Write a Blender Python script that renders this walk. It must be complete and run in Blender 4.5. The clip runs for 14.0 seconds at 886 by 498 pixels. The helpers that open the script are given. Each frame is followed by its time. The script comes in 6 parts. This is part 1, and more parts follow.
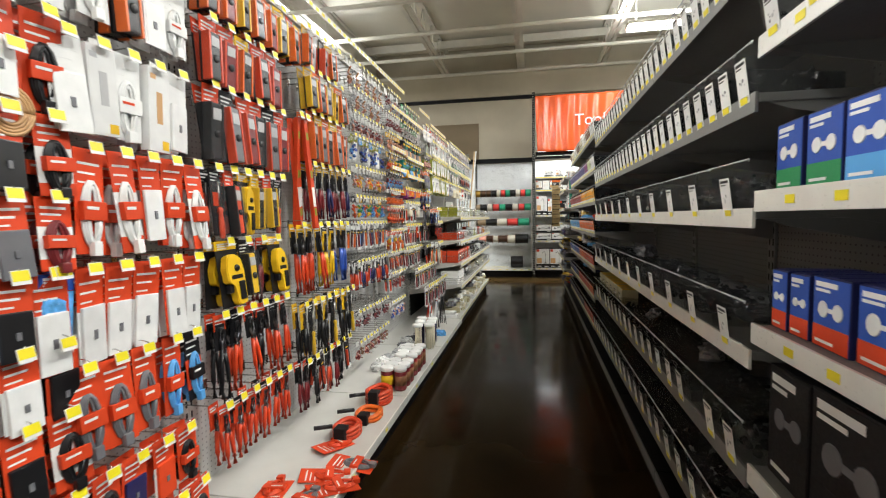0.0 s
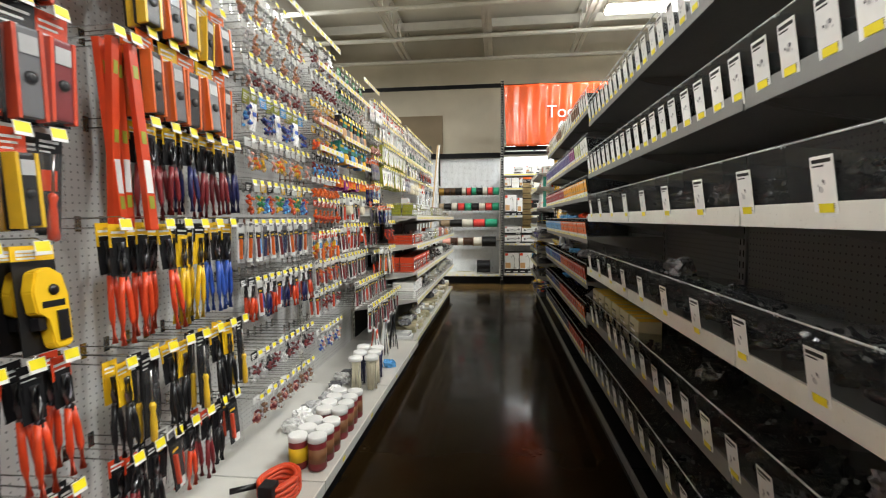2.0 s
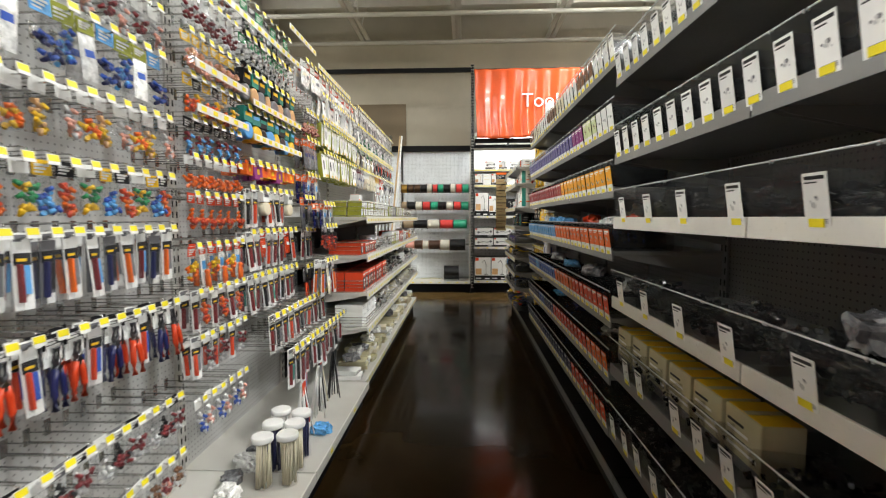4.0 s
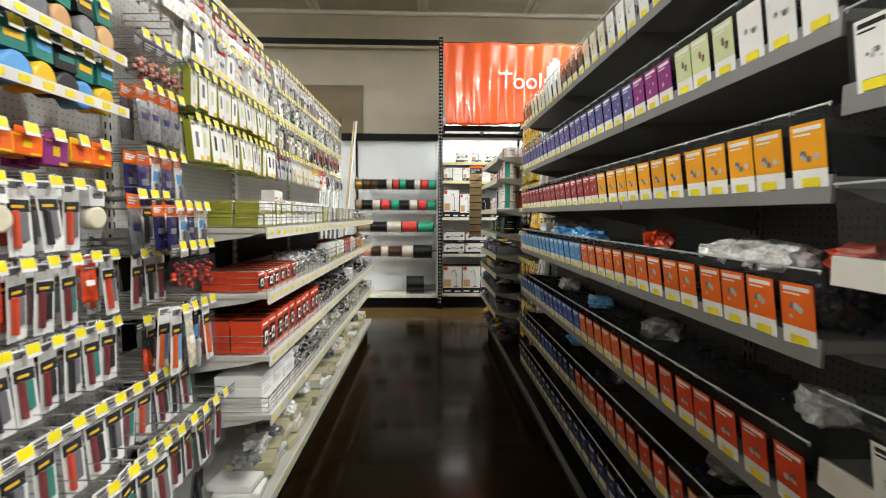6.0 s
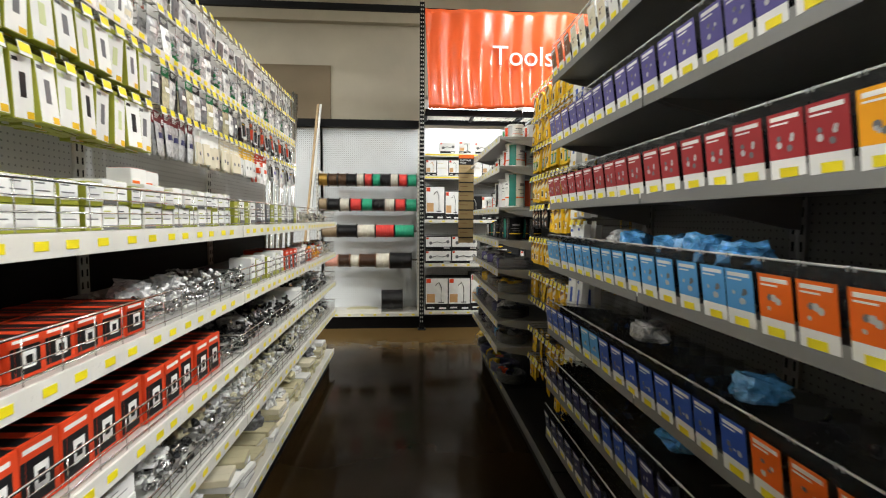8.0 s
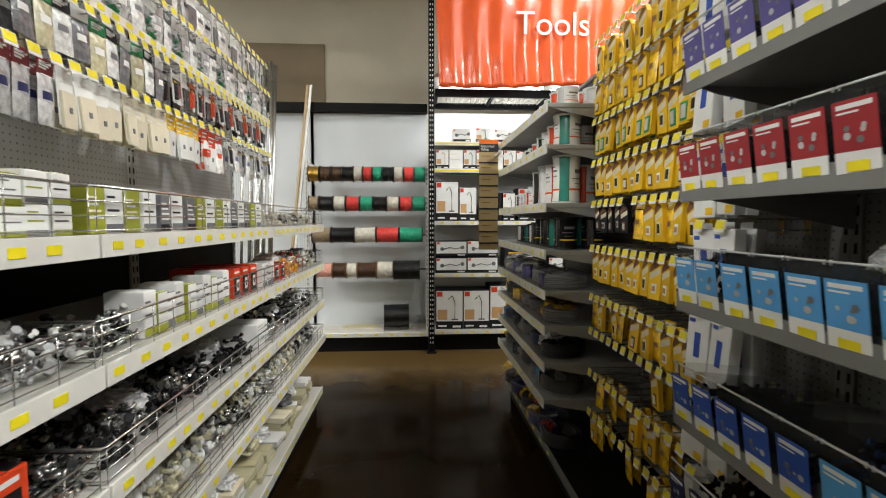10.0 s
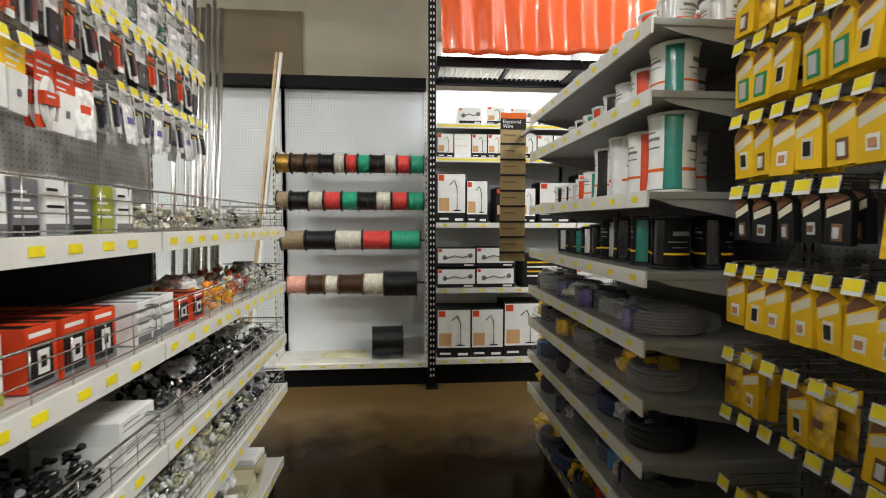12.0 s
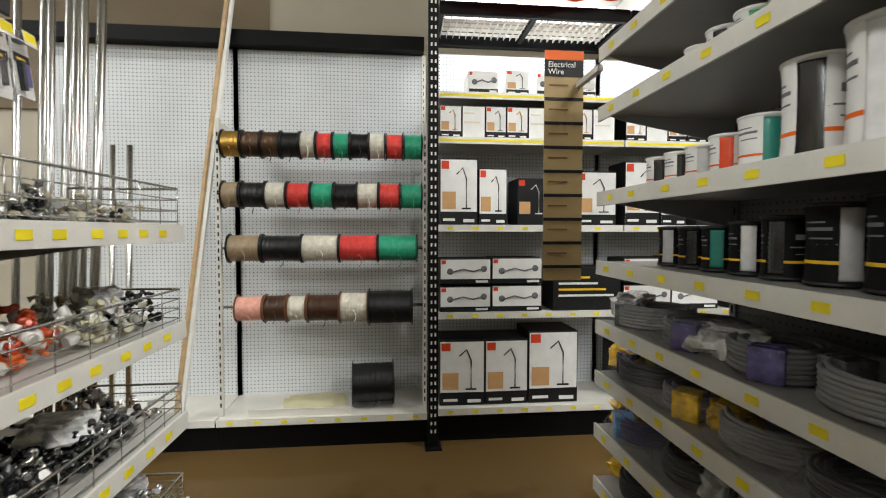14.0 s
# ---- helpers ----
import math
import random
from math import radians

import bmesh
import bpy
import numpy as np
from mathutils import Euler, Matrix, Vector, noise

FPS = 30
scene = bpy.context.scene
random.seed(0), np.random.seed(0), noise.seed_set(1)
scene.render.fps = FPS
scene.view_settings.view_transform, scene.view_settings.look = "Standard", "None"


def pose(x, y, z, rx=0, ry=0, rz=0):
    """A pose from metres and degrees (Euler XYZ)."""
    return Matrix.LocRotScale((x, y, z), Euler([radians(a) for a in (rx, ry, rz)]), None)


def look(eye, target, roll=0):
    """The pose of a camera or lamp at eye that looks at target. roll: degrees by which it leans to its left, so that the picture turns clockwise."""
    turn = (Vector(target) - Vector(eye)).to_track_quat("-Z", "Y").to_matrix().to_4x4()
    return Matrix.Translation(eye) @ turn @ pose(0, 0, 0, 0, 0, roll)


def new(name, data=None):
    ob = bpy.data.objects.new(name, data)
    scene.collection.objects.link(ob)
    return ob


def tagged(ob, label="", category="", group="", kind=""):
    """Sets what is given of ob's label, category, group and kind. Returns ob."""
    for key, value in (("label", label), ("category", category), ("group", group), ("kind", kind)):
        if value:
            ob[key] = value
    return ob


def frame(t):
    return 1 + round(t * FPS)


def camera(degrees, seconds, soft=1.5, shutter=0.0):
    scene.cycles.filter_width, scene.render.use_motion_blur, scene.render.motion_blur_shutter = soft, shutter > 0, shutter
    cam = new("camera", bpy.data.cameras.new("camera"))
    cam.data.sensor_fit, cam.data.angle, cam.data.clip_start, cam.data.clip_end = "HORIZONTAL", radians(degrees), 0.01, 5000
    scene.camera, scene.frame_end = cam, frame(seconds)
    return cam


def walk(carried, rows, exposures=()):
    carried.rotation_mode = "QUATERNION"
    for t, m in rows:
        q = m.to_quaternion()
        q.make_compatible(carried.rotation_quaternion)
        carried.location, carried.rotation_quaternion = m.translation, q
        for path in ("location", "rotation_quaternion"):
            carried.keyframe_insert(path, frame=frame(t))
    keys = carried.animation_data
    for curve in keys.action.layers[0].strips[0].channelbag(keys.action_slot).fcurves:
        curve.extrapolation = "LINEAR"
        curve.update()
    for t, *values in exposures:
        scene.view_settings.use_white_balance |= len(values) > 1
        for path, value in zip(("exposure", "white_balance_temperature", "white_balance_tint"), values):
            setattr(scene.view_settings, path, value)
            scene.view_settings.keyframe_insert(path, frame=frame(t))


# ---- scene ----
cam = camera(86.3, 14.0, soft=1.1, shutter=0.3)
PATH = [
    (0, (0.296, 0.281, 1.335), (-0.079, 2.241, 1.207), -0.9),
    (0.5, (0.263, 0.542, 1.339), (-0.077, 2.508, 1.208), -0.8),
    (1, (0.257, 0.785, 1.326), (-0.047, 2.758, 1.198), -0.6),
    (1.5, (0.249, 1.048, 1.323), (-0.018, 3.026, 1.196), -0.5),
    (2, (0.233, 1.293, 1.323), (0.001, 3.275, 1.196), -0.4),
    (2.5, (0.219, 1.56, 1.312), (0.023, 3.546, 1.189), -0.4),
    (3, (0.194, 1.784, 1.313), (0.034, 3.773, 1.189), -0.3),
    (5.5, (0.143, 3.387, 1.411), (0.166, 5.382, 1.269), 0.2),
    (6, (0.145, 3.7, 1.412), (0.204, 5.694, 1.27), 0.3),
    (6.5, (0.164, 4.019, 1.411), (0.258, 6.012, 1.271), 0.2),
    (7, (0.166, 4.309, 1.408), (0.298, 6.3, 1.271), 0.2),
    (7.5, (0.175, 4.583, 1.412), (0.338, 6.572, 1.275), 0.1),
    (8, (0.162, 4.893, 1.389), (0.302, 6.884, 1.263), 0.3),
    (10.5, (0.099, 6.101, 1.388), (0.222, 8.094, 1.268), -0.0),
    (11, (0.072, 6.358, 1.387), (0.211, 8.35, 1.269), 0.1),
    (11.5, (0.072, 6.638, 1.381), (0.22, 8.629, 1.269), 0.2),
    (12, (0.079, 6.88, 1.383), (0.243, 8.87, 1.272), 0.1),
    (12.5, (0.085, 7.127, 1.378), (0.264, 9.116, 1.268), 0.1),
    (13, (0.106, 7.389, 1.368), (0.277, 9.379, 1.265), 0.1),
    (13.5, (0.098, 7.664, 1.341), (0.277, 9.655, 1.26), 0.0),
    (14, (0.082, 7.901, 1.341), (0.281, 9.89, 1.267), 0.1),
]
EXPOSURE, LAMP, CANOPY, UPLIGHT = -0.22, 162.0, 13.0, 0.54
walk(cam, [(t, look(eye, target, roll)) for t, eye, target, roll in PATH], [(0.0, EXPOSURE), (7.0, EXPOSURE), (11.0, EXPOSURE - 0.32), (14.0, EXPOSURE - 0.34)])

# ---- world and light ----
world = bpy.data.worlds.new("store_air")
world.use_nodes = True
world.node_tree.nodes["Background"].inputs[0].default_value = (0.8, 0.85, 0.9, 1)
world.node_tree.nodes["Background"].inputs[1].default_value = 0.02
scene.world = world


def area_lamp(name, x, y, z, sx, sy, watts, rx=0.0, color=(0.95, 0.97, 0.965)):
    data = bpy.data.lights.new(name, "AREA")
    data.shape, data.size, data.size_y, data.energy, data.color = "RECTANGLE", sx, sy, watts, color
    ob = new(name, data)
    ob.matrix_world = pose(x, y, z, rx, 0, 0)
    return ob


# ---- materials ----
def mat(name, base, rough=0.5, metal=0.0, var=0.12, scale=8.0, bump=0.05, bscale=120.0, alpha=1.0, coat=0.0, emit=0.0, rand=0.0, spec=0.5):
    """Principled surface with stains at one scale, grain at another, fine relief, and a change of tone from piece to piece."""
    m = bpy.data.materials.new(name)
    m.use_nodes = True
    nt = m.node_tree
    b = nt.nodes["Principled BSDF"]
    n, l = nt.nodes.new, nt.links.new
    co = n("ShaderNodeTexCoord")
    big = n("ShaderNodeTexNoise")
    big.inputs["Scale"].default_value = scale
    big.inputs["Detail"].default_value = 6
    l(co.outputs["Object"], big.inputs["Vector"])
    fine = n("ShaderNodeTexNoise")
    fine.inputs["Scale"].default_value = bscale
    fine.inputs["Detail"].default_value = 3
    l(co.outputs["Object"], fine.inputs["Vector"])
    ramp = n("ShaderNodeMapRange")
    ramp.inputs[1].default_value, ramp.inputs[2].default_value = 0.3, 0.7
    ramp.inputs[3].default_value, ramp.inputs[4].default_value = 1 - var, 1 + var
    l(big.outputs[0], ramp.inputs[0])
    hsv = n("ShaderNodeHueSaturation")
    hsv.inputs["Color"].default_value = (*base, 1)
    if rand:
        info = n("ShaderNodeObjectInfo")
        spread = n("ShaderNodeMapRange")
        spread.inputs[3].default_value, spread.inputs[4].default_value = 1 - rand, 1 + rand
        l(info.outputs["Random"], spread.inputs[0])
        mul = n("ShaderNodeMath")
        mul.operation = "MULTIPLY"
        l(ramp.outputs[0], mul.inputs[0])
        l(spread.outputs[0], mul.inputs[1])
        l(mul.outputs[0], hsv.inputs["Value"])
    else:
        l(ramp.outputs[0], hsv.inputs["Value"])
    l(hsv.outputs[0], b.inputs["Base Color"])
    rr = n("ShaderNodeMapRange")
    rr.inputs[3].default_value, rr.inputs[4].default_value = max(0.02, rough * 0.75), min(1.0, rough * 1.25)
    l(fine.outputs[0], rr.inputs[0])
    l(rr.outputs[0], b.inputs["Roughness"])
    b.inputs["Metallic"].default_value = metal
    b.inputs["Specular IOR Level"].default_value = spec
    b.inputs["Coat Weight"].default_value = coat
    b.inputs["Alpha"].default_value = alpha
    if bump:
        bp = n("ShaderNodeBump")
        bp.inputs["Strength"].default_value = bump
        bp.inputs["Distance"].default_value = 0.004
        l(fine.outputs[0], bp.inputs["Height"])
        l(bp.outputs[0], b.inputs["Normal"])
    if emit:
        b.inputs["Emission Color"].default_value = (*base, 1)
        b.inputs["Emission Strength"].default_value = emit
    return m


def pegboard_mat(name, base, axis, hole=(0.03, 0.03, 0.03, 1)):
    """Painted hardboard with rows of round holes every 25 mm."""
    m = mat(name, base, 0.55, var=0.06, scale=3, bump=0)
    nt = m.node_tree
    n, l = nt.nodes.new, nt.links.new
    b = nt.nodes["Principled BSDF"]
    co = n("ShaderNodeTexCoord")
    sep = n("ShaderNodeSeparateXYZ")
    l(co.outputs["Object"], sep.inputs[0])
    square = []
    for src in (axis, 2):
        div = n("ShaderNodeMath")
        div.operation = "DIVIDE"
        div.inputs[1].default_value = 0.0254
        l(sep.outputs[src], div.inputs[0])
        fr = n("ShaderNodeMath")
        fr.operation = "FRACT"
        l(div.outputs[0], fr.inputs[0])
        sub = n("ShaderNodeMath")
        sub.operation = "SUBTRACT"
        sub.inputs[1].default_value = 0.5
        l(fr.outputs[0], sub.inputs[0])
        sq = n("ShaderNodeMath")
        sq.operation = "MULTIPLY"
        l(sub.outputs[0], sq.inputs[0])
        l(sub.outputs[0], sq.inputs[1])
        square.append(sq)
    add = n("ShaderNodeMath")
    l(square[0].outputs[0], add.inputs[0])
    l(square[1].outputs[0], add.inputs[1])
    less = n("ShaderNodeMath")
    less.operation = "LESS_THAN"
    less.inputs[1].default_value = 0.022
    l(add.outputs[0], less.inputs[0])
    mix = n("ShaderNodeMixRGB")
    mix.inputs[2].default_value = hole
    old = b.inputs["Base Color"].links[0].from_socket
    l(less.outputs[0], mix.inputs[0])
    l(old, mix.inputs[1])
    l(mix.outputs[0], b.inputs["Base Color"])
    return m


def floor_mat():
    """Polished, sealed brown concrete with blotches and scuffs; lamplight on the cross aisle is painted in."""
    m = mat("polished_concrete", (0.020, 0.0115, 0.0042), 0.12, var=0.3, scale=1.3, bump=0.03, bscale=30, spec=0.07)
    nt = m.node_tree
    n, l = nt.nodes.new, nt.links.new
    b = nt.nodes["Principled BSDF"]
    co = n("ShaderNodeTexCoord")
    no = n("ShaderNodeTexNoise")
    no.inputs["Scale"].default_value = 3.5
    no.inputs["Detail"].default_value = 8
    l(co.outputs["Object"], no.inputs["Vector"])
    rr = n("ShaderNodeMapRange")
    rr.inputs[1].default_value, rr.inputs[2].default_value = 0.35, 0.7
    rr.inputs[3].default_value, rr.inputs[4].default_value = 0.09, 0.22
    l(no.outputs[0], rr.inputs[0])
    l(rr.outputs[0], b.inputs["Roughness"])
    sep = n("ShaderNodeSeparateXYZ")      # direct light on the cross aisle, put in as a lighter floor colour
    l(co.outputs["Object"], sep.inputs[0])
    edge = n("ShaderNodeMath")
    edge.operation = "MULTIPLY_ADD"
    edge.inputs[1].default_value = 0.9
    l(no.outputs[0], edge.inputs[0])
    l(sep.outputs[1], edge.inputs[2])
    lit_band = n("ShaderNodeMapRange")
    lit_band.inputs[1].default_value, lit_band.inputs[2].default_value = 10.1, 10.75
    l(edge.outputs[0], lit_band.inputs[0])
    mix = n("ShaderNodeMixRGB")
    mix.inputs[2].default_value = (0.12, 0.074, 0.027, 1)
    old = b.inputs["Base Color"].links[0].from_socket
    l(lit_band.outputs[0], mix.inputs[0])
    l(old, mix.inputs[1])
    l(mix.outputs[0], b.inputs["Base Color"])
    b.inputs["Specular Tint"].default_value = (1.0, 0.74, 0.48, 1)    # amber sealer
    return m


M = {
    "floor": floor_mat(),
    "wall": mat("painted_wall", (0.50, 0.46, 0.37), 0.8, var=0.08, scale=1.5, bump=0.2, bscale=60),
    "wall_brown": mat("brown_wall_paint", (0.22, 0.17, 0.11), 0.8, var=0.08, scale=1.5, bump=0.2, bscale=60),
    "ceiling": mat("roof_deck", (0.76, 0.74, 0.66), 0.75, var=0.06, scale=1.0, bump=0.1, bscale=40),
    "steel_white": mat("white_steel", (0.72, 0.70, 0.64), 0.4, var=0.06, scale=5, bump=0.02),
    "shelf": mat("shelf_enamel", (0.55, 0.54, 0.50), 0.42, var=0.08, scale=4, bump=0.02),
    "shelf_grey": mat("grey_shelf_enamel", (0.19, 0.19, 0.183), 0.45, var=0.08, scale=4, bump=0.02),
    "shelf_mid": mat("mid_grey_shelf_enamel", (0.29, 0.29, 0.28), 0.42, var=0.08, scale=4, bump=0.02),
    "rail": mat("rail_plastic", (0.74, 0.73, 0.68), 0.3, var=0.05, scale=12, bump=0.01),
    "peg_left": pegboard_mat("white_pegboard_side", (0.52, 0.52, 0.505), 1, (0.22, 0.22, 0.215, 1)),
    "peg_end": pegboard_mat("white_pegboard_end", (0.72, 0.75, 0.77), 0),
    "peg_grey": pegboard_mat("grey_pegboard", (0.15, 0.15, 0.147), 1),
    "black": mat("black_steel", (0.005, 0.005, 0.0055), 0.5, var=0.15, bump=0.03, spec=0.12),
    "black_paper": mat("black_print", (0.008, 0.008, 0.009), 0.35, var=0.1, bump=0.01, spec=0.5),
    "black_rubber": mat("black_rubber", (0.009, 0.009, 0.01), 0.55, var=0.15, rand=0.2),
    "chrome": mat("zinc_wire", (0.62, 0.62, 0.60), 0.25, metal=1.0, var=0.08, bump=0.01),
    "clear": mat("clear_plastic", (0.16, 0.165, 0.165), 0.06, var=0.02, alpha=0.07, bump=0.02, bscale=30, spec=0.9),
    "blister": mat("blister_plastic", (0.5, 0.5, 0.5), 0.08, var=0.05, alpha=0.05, bump=0.5, bscale=45, spec=1.0),
    "tag": mat("tag_yellow", (0.88, 0.74, 0.015), 0.45, var=0.05, bump=0.0, rand=0.08),
    "paper": mat("white_card", (0.78, 0.77, 0.74), 0.5, var=0.04, bump=0.02, rand=0.06),
    "red": mat("red_card", (0.60, 0.042, 0.014), 0.32, var=0.07, scale=30, bump=0.02, rand=0.12),
    "orange": mat("orange_card", (0.80, 0.15, 0.02), 0.35, var=0.07, scale=30, bump=0.02, rand=0.1),
    "banner": mat("orange_banner", (0.85, 0.12, 0.03), 0.24, coat=0.6, var=0.06, scale=3, bump=0.05, bscale=20),
    # clear lip coloured whitish, a painted highlight along the bin edge
    "lip": mat("bin_lip", (0.75, 0.78, 0.78), 0.15, var=0.02, alpha=0.75, bump=0.0, spec=1.0),
    "tube": mat("canopy_tube", (0.95, 0.98, 1.0), 0.5, bump=0, var=0.0, emit=4.0),
    "lamp": mat("lamp_tube", (1.0, 0.96, 0.88), 0.5, bump=0, var=0.0, emit=14.0),
}


# ---- mesh helpers ----
def box(bm, x0, x1, y0, y1, z0, z1, mi=0, bevel=0.0):
    vs = [bm.verts.new((x, y, z)) for x in (x0, x1) for y in (y0, y1) for z in (z0, z1)]
    fs = [bm.faces.new([vs[i] for i in q]) for q in ((0, 1, 3, 2), (4, 6, 7, 5), (0, 4, 5, 1), (2, 3, 7, 6), (0, 2, 6, 4), (1, 5, 7, 3))]
    for f in fs:
        f.material_index = mi
    if bevel:
        edges = list({e for f in fs for e in f.edges})
        bmesh.ops.bevel(bm, geom=edges, offset=bevel, segments=2, affect="EDGES", profile=0.7, material=mi)
    return fs


def tube(bm, p0, p1, r, seg=8, r1=None, mi=0, caps=True):
    p0, p1 = Vector(p0), Vector(p1)
    q = (p1 - p0).to_track_quat("Z", "Y")
    rings = []
    for p, rad in ((p0, r), (p1, r if r1 is None else r1)):
        rings.append([bm.verts.new(p + q @ Vector((rad * math.cos(a), rad * math.sin(a), 0))) for a in [2 * math.pi * i / seg for i in range(seg)]])
    for i in range(seg):
        f = bm.faces.new((rings[0][i], rings[0][(i + 1) % seg], rings[1][(i + 1) % seg], rings[1][i]))
        f.smooth, f.material_index = True, mi
    if caps:
        for ring in (rings[0][::-1], rings[1]):
            bm.faces.new(ring).material_index = mi


def path_tube(bm, pts, r, seg=6, mi=0):
    """A bent wire or cord through the points."""
    pts = [Vector(p) for p in pts]
    rings = []
    for i, p in enumerate(pts):
        d = (pts[min(i + 1, len(pts) - 1)] - pts[max(i - 1, 0)]).normalized()
        q = d.to_track_quat("Z", "Y")
        rings.append([bm.verts.new(p + q @ Vector((r * math.cos(2 * math.pi * k / seg), r * math.sin(2 * math.pi * k / seg), 0))) for k in range(seg)])
    for a, b in zip(rings, rings[1:]):
        for k in range(seg):
            f = bm.faces.new((a[k], a[(k + 1) % seg], b[(k + 1) % seg], b[k]))
            f.smooth, f.material_index = True, mi
    bm.faces.new(rings[0][::-1]).material_index = mi
    bm.faces.new(rings[-1]).material_index = mi


def lathe(bm, prof, seg=20, axis="z", mi=0, at=(0, 0, 0)):
    """A turned shape from (radius, height) pairs."""
    rings = []
    for r, h in prof:
        ring = []
        for k in range(seg):
            a = 2 * math.pi * k / seg
            c, s = r * math.cos(a), r * math.sin(a)
            v = (c, s, h) if axis == "z" else (h, c, s) if axis == "x" else (s, h, c)
            ring.append(bm.verts.new(Vector(v) + Vector(at)))
        rings.append(ring)
    for a, b in zip(rings, rings[1:]):
        for k in range(seg):
            f = bm.faces.new((a[k], a[(k + 1) % seg], b[(k + 1) % seg], b[k]))
            f.smooth, f.material_index = True, mi
    bm.faces.new(rings[0][::-1]).material_index = mi
    bm.faces.new(rings[-1]).material_index = mi


def mesh(name, bm, *mats):
    bmesh.ops.recalc_face_normals(bm, faces=bm.faces)
    me = bpy.data.meshes.new(name)
    bm.to_mesh(me)
    bm.free()
    for m in mats:
        me.materials.append(M[m] if isinstance(m, str) else m)
    return me


def part(name, bm, material, parent=None, label="", at=None):
    """One mesh object from a bmesh (or a ready mesh), under its thing."""
    mats = material if isinstance(material, (list, tuple)) else (material,)
    me = bm if isinstance(bm, bpy.types.Mesh) else mesh(name, bm, *mats)
    ob = new(name, me)
    if parent:
        ob.parent = parent
    if at is not None:
        ob.matrix_basis = at if isinstance(at, Matrix) else Matrix.Translation(at)
    if label:
        ob["label"] = label
    return ob


def boxes(*args, bevel=0.0):
    bm = bmesh.new()
    for a in args:
        box(bm, *a, bevel=bevel)
    return bm


def setting(name, bm, material, label, category):
    return tagged(part(name, bm, material), label, category, kind="structure")


# ---- the large structure ----
XW, XE, YS, YN, ZC = -7.0, 8.0, -5.0, 12.4, 5.15
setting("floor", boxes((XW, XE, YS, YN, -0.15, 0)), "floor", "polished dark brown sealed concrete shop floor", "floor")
setting("wall_north", boxes((XW, XE, YN, YN + 0.2, -0.15, ZC + 0.6)), "wall", "plain beige painted back wall behind the racks", "wall")
setting("wall_south", boxes((XW, XE, YS - 0.2, YS, -0.15, ZC + 0.6)), "wall", "plain beige painted shop wall", "wall")
setting("wall_west", boxes((XW - 0.2, XW, YS - 0.2, YN + 0.2, -0.15, ZC + 0.6)), "wall", "plain beige painted shop wall", "wall")
setting("wall_east", boxes((XE, XE + 0.2, YS - 0.2, YN + 0.2, -0.15, ZC + 0.6)), "wall", "plain beige painted shop wall", "wall")
setting("wall_panel", boxes((-3.4, -1.05, YN - 0.03, YN - 0.004, 2.4, 3.72)), "wall_brown", "brown board fixed to the back wall", "panel")
setting("wall_fascia", boxes((XW, XE, YN - 0.12, YN - 0.005, 4.35, 4.93)), "wall", "boxed-in beige fascia under the roof", "fascia")


def ceiling():
    bm = bmesh.new()
    box(bm, XW, XE, YS, YN, ZC + 0.42, ZC + 0.6)
    return setting("ceiling", bm, "ceiling", "off-white painted metal roof deck", "ceiling")


def roof_beams():
    for k in range(-3, 5):
        x = 0.02 + 1.88 * k
        bm = boxes((x - 0.06, x + 0.06, YS, YN, ZC + 0.37, ZC + 0.42), (x - 0.09, x - 0.02, YS, YN, ZC - 0.18, ZC - 0.13), (x + 0.02, x + 0.09, YS, YN, ZC - 0.18, ZC - 0.13))
        if k % 2 == 0:
            box(bm, x - 0.016, x + 0.016, YS, YN, ZC - 0.16, ZC + 0.37)
        else:
            y, up = YS, True
            while y < YN - 0.4:
                tube(bm, (x, y, ZC - 0.15 if up else ZC + 0.38), (x, y + 0.4, ZC + 0.38 if up else ZC - 0.15), 0.014, 6)
                y, up = y + 0.4, not up
        setting("roof_beam", bm, "steel_white", "white painted steel roof joist with open webs" if k % 2 else "white painted steel roof beam", "beam")
    for y in (-3.1, -1.7, -0.3, 1.1, 2.5, 3.9, 5.3, 6.7, 8.1, 9.5, 10.9, 12.25):
        bm = bmesh.new()
        tube(bm, (XW, y, ZC - 0.22), (XE, y, ZC - 0.22), 0.04, 10)
        setting("roof_pipe", bm, "steel_white", "white painted round cross pipe under the roof", "pipe")
    for y in (-1.0, 3.2, 7.4, 11.6):
        setting("roof_girder", boxes((XW, XE, y - 0.05, y + 0.05, ZC + 0.20, ZC + 0.37), bevel=0.004), "steel_white", "white painted steel cross girder", "beam")


ceiling()
roof_beams()


def ceiling_lamp(x, y, z, power):
    """A high-bay fixture: a white tray, two tubes, hangers, and the light they give."""
    top = tagged(new("ceiling_lamp"), "white high-bay fluorescent lamp hanging from the roof, lit", "lamp", "shop ceiling lamps")
    top.location = (x, y, z)
    bm = bmesh.new()
    box(bm, -0.66, 0.66, -0.17, 0.17, 0.02, 0.07, bevel=0.01)
    part("tray", bm, "steel_white", top)
    bm = bmesh.new()
    box(bm, -0.63, 0.63, -0.155, 0.155, -0.02, 0.018, bevel=0.008)
    part("diffuser", bm, "lamp", top, "glowing white diffuser")
    for dx in (-0.5, 0.5):
        bm = bmesh.new()
        tube(bm, (dx, 0, 0.06), (dx, 0, ZC - z + 0.42), 0.006, 6)
        part("hanger", bm, "steel_white", top)
    area_lamp("lamp_light", x, y, z - 0.04, 1.25, 0.3, power)
    area_lamp("lamp_uplight", x, y, z + 0.09, 1.25, 0.3, LAMP * UPLIGHT, rx=180)


